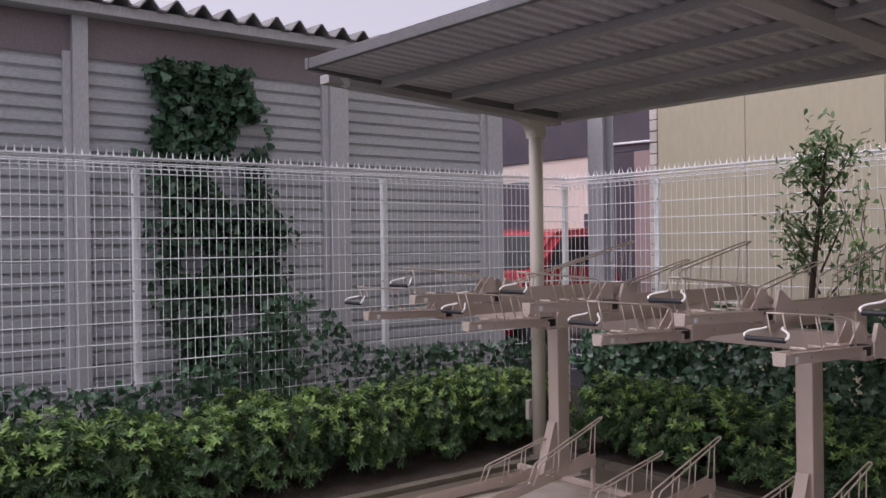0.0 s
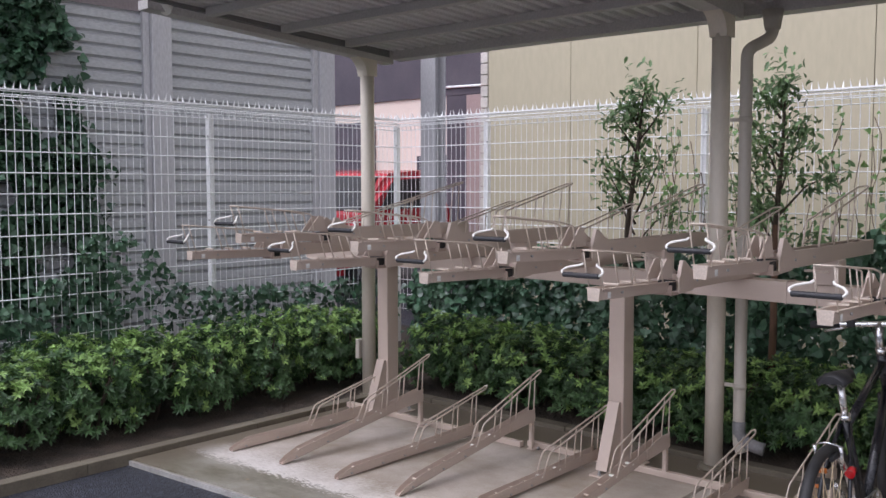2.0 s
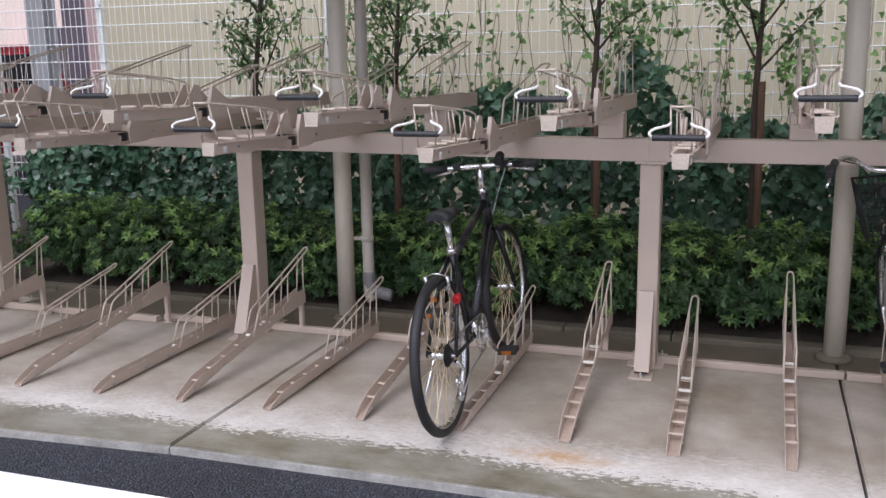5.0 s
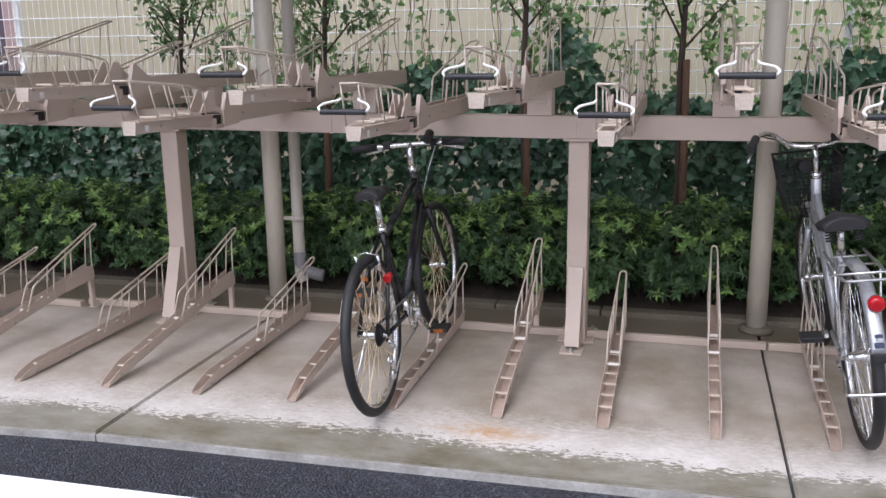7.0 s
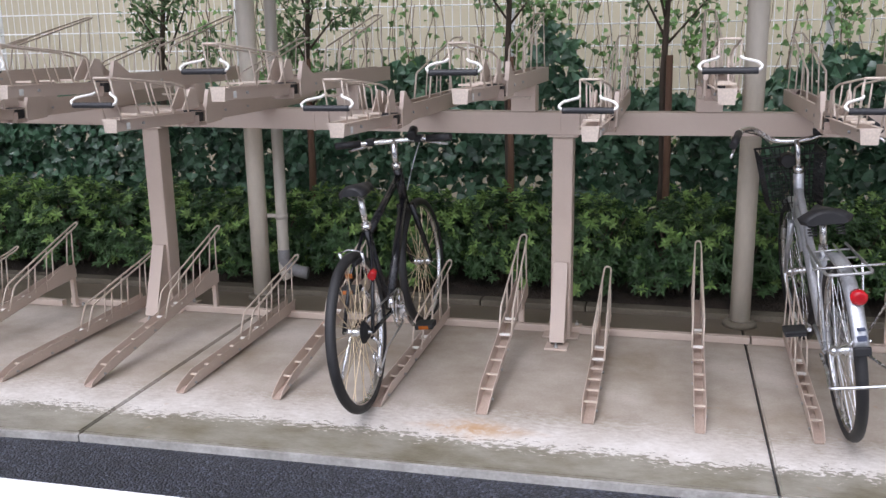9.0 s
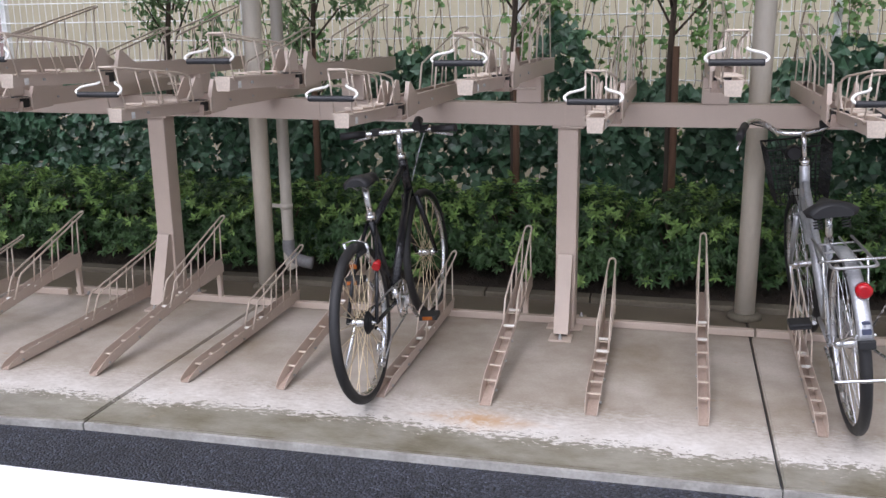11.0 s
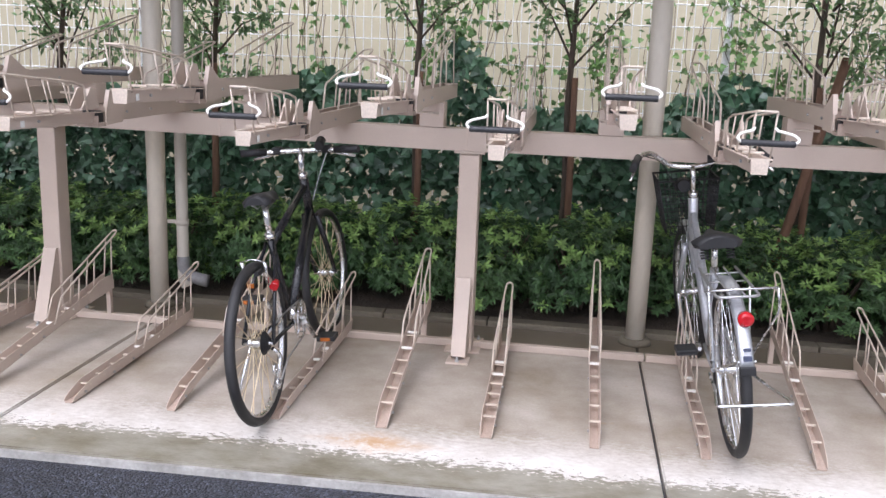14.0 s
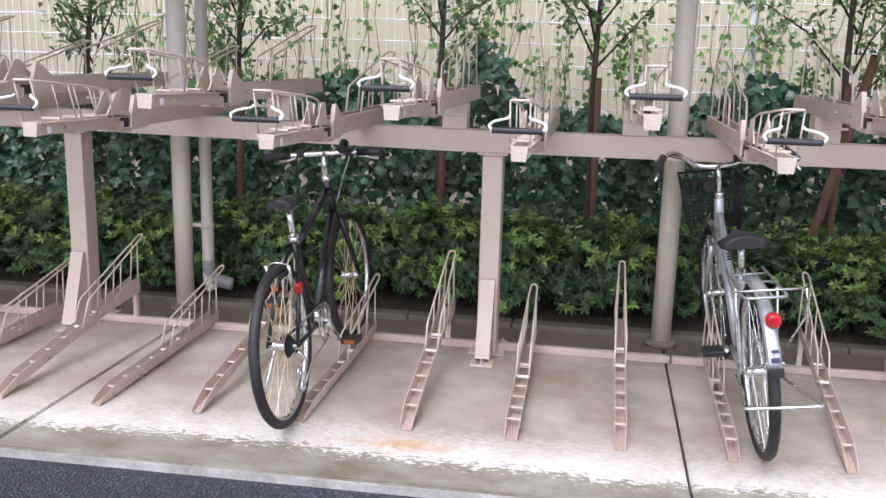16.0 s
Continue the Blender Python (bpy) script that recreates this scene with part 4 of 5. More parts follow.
for nm, y0, y1, x0, x1 in (("flange", 4.9, 4.915, -7.07, -6.83), ("flange", 5.085, 5.1, -7.07, -6.83), ("web", 4.915, 5.085, -6.955, -6.945)):
    bm = bm_new()
    box(bm, x0, x1, y0, y1, 0.0, 6.0)
    part(nm, bm, M["shedsteel"], steel_post)
# ---- planting ----
def shrub_mesh(name, seed, w=0.34, d=0.3, h=0.56, whorls=470):
    """Evergreen shrub: leaf rosettes over an uneven dome, paler young leaves at the tips."""
    r = np.random.default_rng(seed)
    P_, W_, U_, S_, tip = [], [], [], [], []
    for _ in range(whorls):
        a = r.uniform(0, 2 * np.pi)
        u = r.uniform(-0.6, 1.0)
        lump = 1 + 0.16 * np.sin(3 * a + seed) + 0.1 * np.sin(7 * a + 2 * seed) + r.normal(0, 0.07)
        depth = r.choice([1.0, 1.0, 0.86, 0.7])
        rad = np.sqrt(max(0.05, 1 - max(u, 0) ** 2.6))
        shoot = 0.09 * r.random() ** 3 if u > 0.5 else 0.0
        c = np.array([np.cos(a) * w * rad * lump * depth, np.sin(a) * d * rad * lump * depth, h * 0.45 + h * 0.5 * u * (0.9 + 0.12 * lump) * depth + shoot])
        out = np.array([np.cos(a) * rad, np.sin(a) * rad, 0.35 + max(u, 0)])
        out /= np.linalg.norm(out)
        out = out + r.normal(0, 0.25, 3)
        out /= np.linalg.norm(out)
        e1 = np.cross(out, [0.3, 0.2, 1.0])
        e1 /= np.linalg.norm(e1)
        e2 = np.cross(out, e1)
        n = r.integers(8, 13)
        young = r.random() < (0.62 if u > 0.35 else 0.14) * (1.0 if depth > 0.9 else 0.15)
        ph = r.uniform(0, 6.28)
        for k in range(n):
            b = ph + k * 2.4
            lift = r.uniform(0.1, 0.8)
            wdir = e1 * np.cos(b) + e2 * np.sin(b) + out * lift
            P_.append(c - out * 0.012 * (k % 3))
            W_.append(wdir)
            U_.append(out)
            S_.append(r.uniform(0.032, 0.056))
            tip.append(young)
    return leaves(name, P_, W_, U_, S_, 0.4, M["shrub"], 0.3, M["tip"], tip)


def stems_mesh(name, seed, h=0.45):
    r = random.Random(seed)
    bm = bm_new()
    for _ in range(9):
        a = r.uniform(0, 6.28)
        x, y = math.cos(a), math.sin(a)
        tube(bm, [(0.03 * x, 0.03 * y, -0.02), (0.09 * x, 0.08 * y, h * 0.4), (0.2 * x + r.uniform(-0.05, 0.05), 0.18 * y, h)], 0.008, 5, radii=[0.011, 0.008, 0.004])
    return mesh_of(bm, name, M["bark"])


shrub_meshes = [shrub_mesh(f"shrub_leaves_{c}", s) for c, s in zip("abcd", (3, 8, 15, 21))]
stem_meshes = [stems_mesh(f"shrub_stems_{c}", s) for c, s in zip("ab", (1, 2))]
pick = random.Random(5)


def shrub(x, y, z, sx=1.0, sz=1.0, group="hedge shrubs"):
    t = thing("shrub", "dense evergreen shrub with pale green young tips in the bed", "shrub", group, at=(x, y, z))
    for nm, mesh in (("foliage", pick.choice(shrub_meshes)), ("stem", pick.choice(stem_meshes))):
        o = new(nm, mesh)
        o.parent = t
        o.rotation_euler = (0, 0, pick.uniform(0, 6.28))
        o.scale = (sx, sx, sz)


for k in range(19):
    shrub(-4.15 + 0.49 * k + pick.uniform(-0.05, 0.05), 2.02 + pick.uniform(-0.06, 0.06), 0.02, pick.uniform(0.92, 1.08), pick.uniform(0.86, 1.0))
for k in range(16):
    shrub(-4.0 + 0.6 * k + pick.uniform(-0.08, 0.08), 2.38 + pick.uniform(-0.08, 0.08), 0.03, pick.uniform(0.85, 1.05), pick.uniform(0.72, 0.92))
for k in range(14):
    shrub(-4.95 + pick.uniform(-0.05, 0.05), 1.75 - 0.47 * k + pick.uniform(-0.05, 0.05), 0.03, pick.uniform(0.92, 1.1), pick.uniform(0.92, 1.12), "side hedge shrubs")
for k in range(12):
    shrub(-5.45 + pick.uniform(-0.05, 0.05), 2.2 - 0.55 * k + pick.uniform(-0.08, 0.08), 0.03, pick.uniform(0.85, 1.05), pick.uniform(0.75, 1.0), "side hedge shrubs")


def ivy_sheet(name, n, place, label, size=(0.05, 0.085), material="ivy"):
    """Overlapping ivy leaves hanging over a face; place(u, v) gives a point and its outward normal."""
    P_, W_, U_, S_ = [], [], [], []
    while len(P_) < n:
        got = place(rng.random(), rng.random())
        if got is None:
            continue
        p, nrm = np.array(got[0]), np.array(got[1], float)
        down = np.array([rng.normal(0, 0.9), rng.normal(0, 0.6), -1.0 + abs(rng.normal(0, 0.5))])
        wdir = down + nrm * rng.uniform(0.1, 0.7)
        P_.append(p)
        W_.append(wdir)
        U_.append(nrm + rng.normal(0, 0.42, 3))
        S_.append(rng.uniform(*size))
    ob = new(name, leaves(name, P_, W_, U_, S_, 0.95, M[material], 0.18, shape="ivy"))
    return tagged(ob, label, "ivy", kind="stuff")


def back_ivy(u, v):
    x = -5.3 + 10.9 * u
    top = 1.12 + 0.12 * noise.noise((x * 1.3, 3.0, 0)) + 0.09 * noise.noise((x * 4.1, 9.0, 0))
    top += 0.5 * math.exp(-((x + 0.08) / 0.19) ** 2) + 0.28 * math.exp(-((x - 1.75) / 0.4) ** 2) + 0.2 * math.exp(-((x + 1.0) / 0.3) ** 2)
    z = 0.1 + (top - 0.1) * v ** 0.8
    y = 3.12 - 0.42 * (1 - (z / (top + 0.05)) ** 2.0) * 0.6 + 0.16 * noise.noise((x * 2.0, z * 2.5, 1)) + 0.1 * noise.noise((x * 6.0, z * 6.0, 5)) + rng.normal(0, 0.045)
    return (x, y - 0.1, z), (0.0, -1.0, 0.25)


ivy_sheet("ivy_bank", 17500, back_ivy, "dark glossy ivy climbing the lower fence behind the shrubs", (0.05, 0.092))


def side_ivy(u, v):
    y = -5.0 + 8.2 * u
    top = 0.75 + 0.2 * noise.noise((y * 1.1, 7.0, 0)) + 0.55 * math.exp(-((y - 0.1) / 0.5) ** 2)
    z = 0.1 + (top - 0.1) * v ** 0.8
    return (-5.86 + rng.normal(0, 0.04), y, z), (1.0, 0.0, 0.25)


ivy_sheet("ivy_curtain", 3400, side_ivy, "dark ivy growing through the side fence", (0.045, 0.075))


def shed_ivy(u, v):
    z = 0.1 + 3.2 * v
    mid = 0.3 - 0.14 * z + 0.25 * noise.noise((0, z * 1.2, 4))
    half = 0.42 + 0.16 * noise.noise((2, z * 1.6, 4)) + 0.12 * (1.6 - abs(z - 1.7)) * 0.8
    y = mid + (2 * u - 1) * max(0.1, half) * (1 if rng.random() < 0.85 else 1.3)
    if noise.noise((y * 2.4, z * 2.4, 8.0)) < -0.32:
        return None
    return (SX + 0.07 + abs(rng.normal(0, 0.07)), y, z), (1.0, 0.0, 0.2)


ivy_sheet("shed_ivy", 5200, shed_ivy, "dark ivy climbing the grey shed wall", (0.06, 0.1))


def small_tree(x, y, top, seed, spread=0.4, lean=0.0, low=1.15, count=520, stake=True):
    """Slim evergreen tree: forked trunk, side twigs, leaves in loose bunches."""
    r = random.Random(seed)
    t = thing("small_tree", "slim young evergreen tree with loose leafy crown in the bed" if not stake else "slim young evergreen tree tied to a brown stake", "tree", "young trees", at=(x, y, 0.03))
    bm = bm_new()
    fork = 1.3 + r.uniform(-0.1, 0.15)
    tips = []
    tube(bm, [(0, 0, 0), (0.02 + lean * 0.3, 0.0, 0.6), (lean * 0.6, 0, fork), (lean + r.uniform(-0.05, 0.05), 0, (fork + top) / 2), (lean + r.uniform(-0.08, 0.08), 0, top - 0.1)], 0.02, 7, radii=[0.03, 0.026, 0.021, 0.013, 0.004])
    for k in range(11):
        z0 = low + (top - low - 0.2) * k / 11 + r.uniform(-0.05, 0.05)
        a = k * 2.4 + r.uniform(-0.5, 0.5)
        ln = spread * r.uniform(0.6, 1.25) * (1.1 - 0.6 * k / 11)
        b = lean * min(1, z0 / fork)
        p1 = (b + math.cos(a) * ln * 0.45, math.sin(a) * ln * 0.3, z0 + ln * 0.5)
        p2 = (b + math.cos(a) * ln, math.sin(a) * ln * 0.65, z0 + ln * r.uniform(0.7, 1.3))
        tube(bm, [(b, 0, z0), p1, p2], 0.006, 5, radii=[0.009, 0.006, 0.002])
        tips += [p1, p2, tuple((u + v) / 2 for u, v in zip(p1, p2))]
    tips += [(lean, 0, top - 0.05), (lean + 0.06, 0, top - 0.2), (lean - 0.07, 0.02, top - 0.28)]
    part("trunk", bm, M["bark"], t)
    g = np.random.default_rng(seed)
    P_, W_, U_, S_ = [], [], [], []
    for _ in range(count):
        c = np.array(tips[g.integers(len(tips))]) + g.normal(0, 0.055, 3)
        w = g.normal(0, 1, 3) + np.array([0, 0, 0.15])
        P_.append(c)
        W_.append(w)
        U_.append([g.normal(0, 0.4), g.normal(0, 0.4) - 0.3, 1.0])
        S_.append(g.uniform(0.042, 0.08))
    o = new("crown", leaves("crown", P_, W_, U_, S_, 0.42, M["tree"], 0.25))
    o.parent = t
    if stake:
        bm = bm_new()
        tube(bm, [(0.05, -0.06, 0), (0.035 + lean * 0.4, -0.05, 1.35)], 0.02, 9, radii=[0.024, 0.02])
        part("stake", bm, M["stake"], t, "brown wooden stake")
    return t


small_tree(-2.86, 2.5, 2.42, 11, 0.36, 0.16, 1.15, 1150, False)
small_tree(-1.7, 2.5, 2.42, 12, 0.36, 0.05, 1.05, 1200)
small_tree(-0.32, 2.5, 2.75, 13, 0.46, 0.02, 1.5, 884)
small_tree(0.66, 2.4, 2.6, 14, 0.46, 0.0, 1.35, 952)
small_tree(2.05, 2.4, 2.7, 15, 0.48, 0.1, 1.2, 1020)
small_tree(2.7, 2.55, 2.7, 16, 0.46, -0.05, 1.2, 952, False)
small_tree(3.7, 2.5, 2.6, 17, 0.44, 0.0, 1.2, 952)

# leaning prop by the silver bicycle
bm = bm_new()
tube(bm, [(1.85, 2.1, 0.03), (2.25, 2.35, 1.55)], 0.028, 9)
solid("leaning_stake", bm, M["stake"], "brown round stake leaning towards a tree", "stake")

# twining vines on the back fence
bm = bm_new()
vp, vw, vu, vs = [], [], [], []
for k in range(190):
    x = -3.0 + 8.5 * rng.random()
    z = 0.9
    top = rng.uniform(1.35, 2.25)
    pts = []
    ph = rng.uniform(0, 6.28)
    while z < top:
        pts.append((x + 0.03 * math.sin(z * 9 + ph), 3.23 + 0.015 * math.cos(z * 9 + ph), z))
        z += 0.12
        x += rng.normal(0, 0.012)
        lush = noise.noise((x * 1.7, z * 1.3, 11.0))
        for _ in range(int(rng.integers(0, 3)) + (int(rng.integers(2, 6)) if lush > 0.12 else 0)):
            vp.append(tuple(np.array(pts[-1]) + rng.normal(0, 0.028, 3) * (1.0, 0.5, 1.6)))
            vw.append([rng.normal(0, 0.7), -0.5, rng.normal(-0.4, 0.5)])
            vu.append([0, -1, 0.4])
            vs.append(rng.uniform(0.028, 0.06))
    if len(pts) > 2:
        tube(bm, pts, 0.0032, 4)
vine = thing("fence_vines", "thin dry vines with a few fresh green leaves on the fence", "vine", kind="stuff")
part("stems", bm, M["twig"], vine)
o = new("vine_leaves", leaves("vine_leaves", vp, vw, vu, vs, 0.8, M["vine"], 0.2, shape="ivy"))
o.parent = vine
# ---- bicycles ----
spoke_bm = bm_new()
tube(spoke_bm, [(0.016, 0, 0.022), (0.004, 0.0, 0.31)], 0.0016, 4, caps=False)
spoke_mesh = mesh_of(spoke_bm, "spoke", M["spoke"])
bright_spoke_mesh = spoke_mesh.copy()
bright_spoke_mesh.materials[0] = M["chrome"]


def wheel(parent, y, z, r, name, rim_mat, tyre_w=0.021, turn=0.0, spokes=None):
    bm = bm_new()
    pts = ring((0, 0, 0), r - tyre_w * 1.75, 48)
    tube(bm, pts, tyre_w * 0.62, 8, closed=True)
    w = part(name, bm, rim_mat, parent)
    w.location = (0, y, z)
    w.rotation_euler = (0, 0, radians(turn))
    bm = bm_new()
    tube(bm, ring((0, 0, 0), r - tyre_w, 56), tyre_w, 10, closed=True)
    part("tyre", bm, M["tyre"], w, "black tyre")
    bm = bm_new()
    tube(bm, [(-0.062, 0, 0), (-0.05, 0, 0), (-0.045, 0, 0), (-0.03, 0, 0), (-0.026, 0, 0), (0.026, 0, 0), (0.03, 0, 0), (0.045, 0, 0), (0.05, 0, 0), (0.062, 0, 0)], 0.02, 12, radii=[0.006, 0.006, 0.012, 0.024, 0.016, 0.016, 0.024, 0.012, 0.006, 0.006])
    part("hub", bm, M["chrome"], w, "alloy hub")
    for k in range(28):
        o = new("spoke", spokes or spoke_mesh)
        o.parent = w
        s = 1 if k % 2 else -1
        o.rotation_euler = (2 * math.pi * k / 28, 0, 0)
        o.scale = (s * 1.3, 1, (r - tyre_w * 2.2) / 0.31)
    return w


def bar_part(name, pts, r, material, parent, label="", radii=None, round_by=0.0, seg=12):
    bm = bm_new()
    tube(bm, rounded(pts, round_by, 4) if round_by else pts, r, seg, radii=radii)
    return part(name, bm, material, parent, label)


def saddle(parent, y, z, width, length, material, skirt=0.03):
    """Padded saddle: wide tail, narrow nose."""
    bm = bm_new()
    rows = []
    for k in range(9):
        t = k / 8
        yy = y - length * 0.4 + length * t
        half = width * (0.36 / (1 + math.exp(9 * (t - 0.42))) + 0.14) * (0.66, 0.92, 1, 1, 1, 1, 1, 0.92, 0.6)[k]
        top = z + 0.012 * math.cos(t * 3.0) - (0.012 if k in (0, 8) else 0)
        r = []
        for a in range(9):
            u = -1 + 2 * a / 8
            r.append(bm.verts.new((half * u, yy, top - 0.034 * abs(u) ** 2.2)))
        rows.append(r)
    low = []
    for r in rows:
        low.append([bm.verts.new((v.co.x * 0.9, v.co.y, min(v.co.z - 0.006, z - skirt))) for v in r])
    for a, b in zip(rows, rows[1:]):
        for i in range(8):
            bm.faces.new((a[i], a[i + 1], b[i + 1], b[i])).smooth = True
    for a, b in zip(low, low[1:]):
        for i in range(8):
            bm.faces.new((a[i], b[i], b[i + 1], a[i + 1]))
    for i in range(8):
        bm.faces.new((rows[0][i], low[0][i], low[0][i + 1], rows[0][i + 1]))
        bm.faces.new((rows[-1][i], rows[-1][i + 1], low[-1][i + 1], low[-1][i]))
    for k in range(8):
        for i in (0, 8):
            bm.faces.new((rows[k][i], rows[k + 1][i], low[k + 1][i], low[k][i]))
    s = part("saddle", bm, material, parent, "black padded saddle")
    for sx in (-1, 1):
        bar_part("saddle_rail", [(sx * 0.022, y - 0.09, z - 0.03), (sx * 0.022, y - 0.02, z - 0.06), (sx * 0.018, y + 0.1, z - 0.045)], 0.0035, M["steel"], s, seg=6)
    return s


def crank(parent, y, z, ring_r, arm, angle, amber=True):
    bm = bm_new()
    tube(bm, ring((0.045, y, z), ring_r, 36), 0.0045, 6, closed=True)
    tube(bm, ring((0.05, y, z), ring_r * 0.7, 30), 0.004, 6, closed=True)
    for k in range(5):
        a = 2 * math.pi * k / 5
        tube(bm, [(0.05, y, z), (0.047, y + ring_r * math.cos(a), z + ring_r * math.sin(a))], 0.006, 6)
    part("chainring", bm, M["chrome"], parent, "alloy chainring")
    for s in (-1, 1):
        a = radians(angle + (0 if s > 0 else 180))
        ey, ez = y + arm * math.cos(a), z + arm * math.sin(a)
        c = bar_part("crank_arm", [(s * 0.055, y, z), (s * 0.07, ey, ez)], 0.011, M["chrome"], parent, radii=[0.013, 0.009], seg=8)
        bm = bm_new()
        box(bm, s * 0.085 - 0.0, s * 0.085 + s * 0.085, ey - 0.04, ey + 0.04, ez - 0.012, ez + 0.012, 0.004)
        p = part("pedal", bm, M["blackplastic"], parent, "black pedal with amber reflector" if amber else "black ridged pedal")
        if amber:
            bm = bm_new()
            box(bm, s * 0.105, s * 0.15, ey - 0.044, ey - 0.0405, ez - 0.008, ez + 0.008)
            part("pedal_reflector", bm, M["amber"], p, "amber reflector")
        else:
            for k in (-1, 1):
                bm = bm_new()
                box(bm, s * 0.09, s * 0.165, ey - 0.046, ey - 0.0405, ez + k * 0.007 - 0.003, ez + k * 0.007 + 0.003, 0.001)
                part("tread", bm, M["grip"], p, "black rubber tread")


def black_bike():
    t = thing("bicycle", "black hybrid bicycle with flat bars parked in a lower gutter", "bicycle")
    r = 0.33
    hub, front, bb = Vector((0, 0, r)), Vector((0, 1.06, r)), Vector((0, 0.43, 0.29))
    seat, head, headlow = Vector((0, 0.27, 0.70)), Vector((0, 0.83, 0.84)), Vector((0, 0.87, 0.70))
    fr = M["blackpaint"]
    wheel(t, 0, r, r, "rear_wheel", M["chrome"])
    wheel(t, 1.06, r, r, "front_wheel", M["chrome"], turn=-3)
    bar_part("seat_tube", [bb, seat], 0.016, fr, t)
    bar_part("down_tube", [bb, headlow], 0.021, fr, t)
    bar_part("top_tube", [seat - Vector((0, -0.01, 0.03)), head - Vector((0, 0, 0.02))], 0.017, fr, t)
    bar_part("head_tube", [headlow - Vector((0, -0.01, 0.03)), head + Vector((0, -0.006, 0.03))], 0.022, fr, t)
    for s in (-1, 1):
        bar_part("chain_stay", [bb + Vector((s * 0.03, -0.02, 0)), (s * 0.045, 0.2, 0.31), (s * 0.062, 0, r)], 0.009, fr, t)
        bar_part("seat_stay", [(s * 0.062, 0, r), (s * 0.05, 0.12, 0.52), (s * 0.018, 0.27, 0.68)], 0.008, fr, t)
        bar_part("fork_blade", [(s * 0.03, 0.885, 0.67), (s * 0.05, 0.95, 0.5), (s * 0.052, 1.06, r)], 0.012, fr, t, radii=[0.015, 0.013, 0.009])
        # rim brake arms
        bar_part("brake_arm", [(s * 0.04, 0.07, 0.56), (s * 0.048, 0.04, 0.655)], 0.008, M["chrome"], t, "alloy brake arm", seg=8)
        bm = bm_new()
        box(bm, s * 0.022 - 0.008, s * 0.022 + 0.008, 0.0, 0.07, 0.605, 0.625, 0.003)
        part("brake_pad", bm, M["blackplastic"], t)
    bar_part("brake_cable", rounded([(-0.048, 0.04, 0.655), (0.0, 0.03, 0.67), (0.048, 0.04, 0.655)], 0.02), 0.003, M["chrome"], t, seg=6)
    bar_part("seat_post", [(0, 0.275, 0.69), (0, 0.245, 0.845)], 0.0135, M["chrome"], t, "alloy seat post")
    bar_part("seat_clamp", [(0, 0.276, 0.695), (0, 0.27, 0.72)], 0.022, M["chrome"], t)
    saddle(t, 0.24, 0.895, 0.15, 0.27, M["blackplastic"])
    bar_part("stem", [(0, 0.822, 0.87), (0, 0.81, 0.95), (0, 0.845, 0.99)], 0.017, M["chrome"], t, "alloy stem", round_by=0.04)
    bar_part("stem_spacer", [(0, 0.826, 0.86), (0, 0.822, 0.885)], 0.023, M["chrome"], t)
    bar_part("handlebar", [(-0.28, 0.80, 0.99), (-0.1, 0.84, 0.988), (0.1, 0.84, 0.988), (0.28, 0.80, 0.99)], 0.0125, M["chrome"], t, round_by=0.05)
    for s in (-1, 1):
        bar_part("grip", [(s * 0.165, 0.826, 0.99), (s * 0.285, 0.8, 0.991)], 0.0175, M["grip"], t, "black rubber grip")
        bar_part("brake_lever", [(s * 0.13, 0.845, 0.982), (s * 0.16, 0.885, 0.965), (s * 0.25, 0.875, 0.95)], 0.007, M["chrome"], t, round_by=0.02, seg=8)
        bm = bm_new()
        box(bm, s * 0.12 - 0.022, s * 0.12 + 0.022, 0.82, 0.87, 0.975, 1.01, 0.008)
        part("shifter", bm, M["blackplastic"], t, "black gear shifter")
        bar_part("cable", [(s * 0.12, 0.87, 0.99), (s * 0.1, 0.99, 1.0), (s * 0.04, 0.98, 0.86), (s * 0.02, 0.88, 0.74)], 0.003, M["silver"] if s > 0 else M["blackplastic"], t, round_by=0.08, seg=6)
    crank(t, 0.43, 0.29, 0.085, 0.17, -48)
    bm = bm_new()
    for k, rr in enumerate((0.026, 0.031, 0.036, 0.042, 0.048)):
        tube(bm, [(0.046 - 0.005 * k, 0, r), (0.0435 - 0.005 * k, 0, r)], rr, 20)
    part("cassette", bm, M["blackplastic"], t, "dark sprocket cassette")
    bm = bm_new()
    tube(bm, rounded([(0.05, 0.02, r - 0.03), (0.07, 0.05, r - 0.07), (0.065, 0.02, r - 0.13), (0.05, 0.06, r - 0.19)], 0.02), 0.009, 8)
    tube(bm, ring((0.05, 0.02, r - 0.12), 0.02, 14), 0.006, 6, closed=True)
    tube(bm, ring((0.05, 0.05, r - 0.19), 0.02, 14), 0.006, 6, closed=True)
    part("derailleur", bm, M["chrome"], t, "alloy rear derailleur")
    bm = bm_new()
    tube(bm, [(0.046, 0.43, 0.375), (0.046, 0.2, 0.385), (0.046, 0.0, r + 0.045)], 0.004, 6)
    tube(bm, [(0.046, 0.43, 0.205), (0.048, 0.2, 0.19), (0.05, 0.05, r - 0.205)], 0.004, 6)
    part("chain", bm, M["steel"], t, "greasy chain")
    bm = bm_new()
    tube(bm, [(0.055, 0.13, 0.545), (0.055, 0.095, 0.535)], 0.02, 16, radii=[0.016, 0.018])
    part("rear_reflector", bm, M["redlens"], t, "red rear reflector")
    bm = bm_new()
    box(bm, -0.045, -0.015, 0.06, 0.068, 0.54, 0.56, 0.003)
    part("rim_reflector", bm, M["amber"], t, "amber wheel reflector")
    bar_part("kickstand", [(-0.06, 0.12, 0.33), (-0.12, 0.06, 0.12), (-0.15, 0.05, 0.015)], 0.007, M["chrome"], t, "alloy kickstand", seg=8)
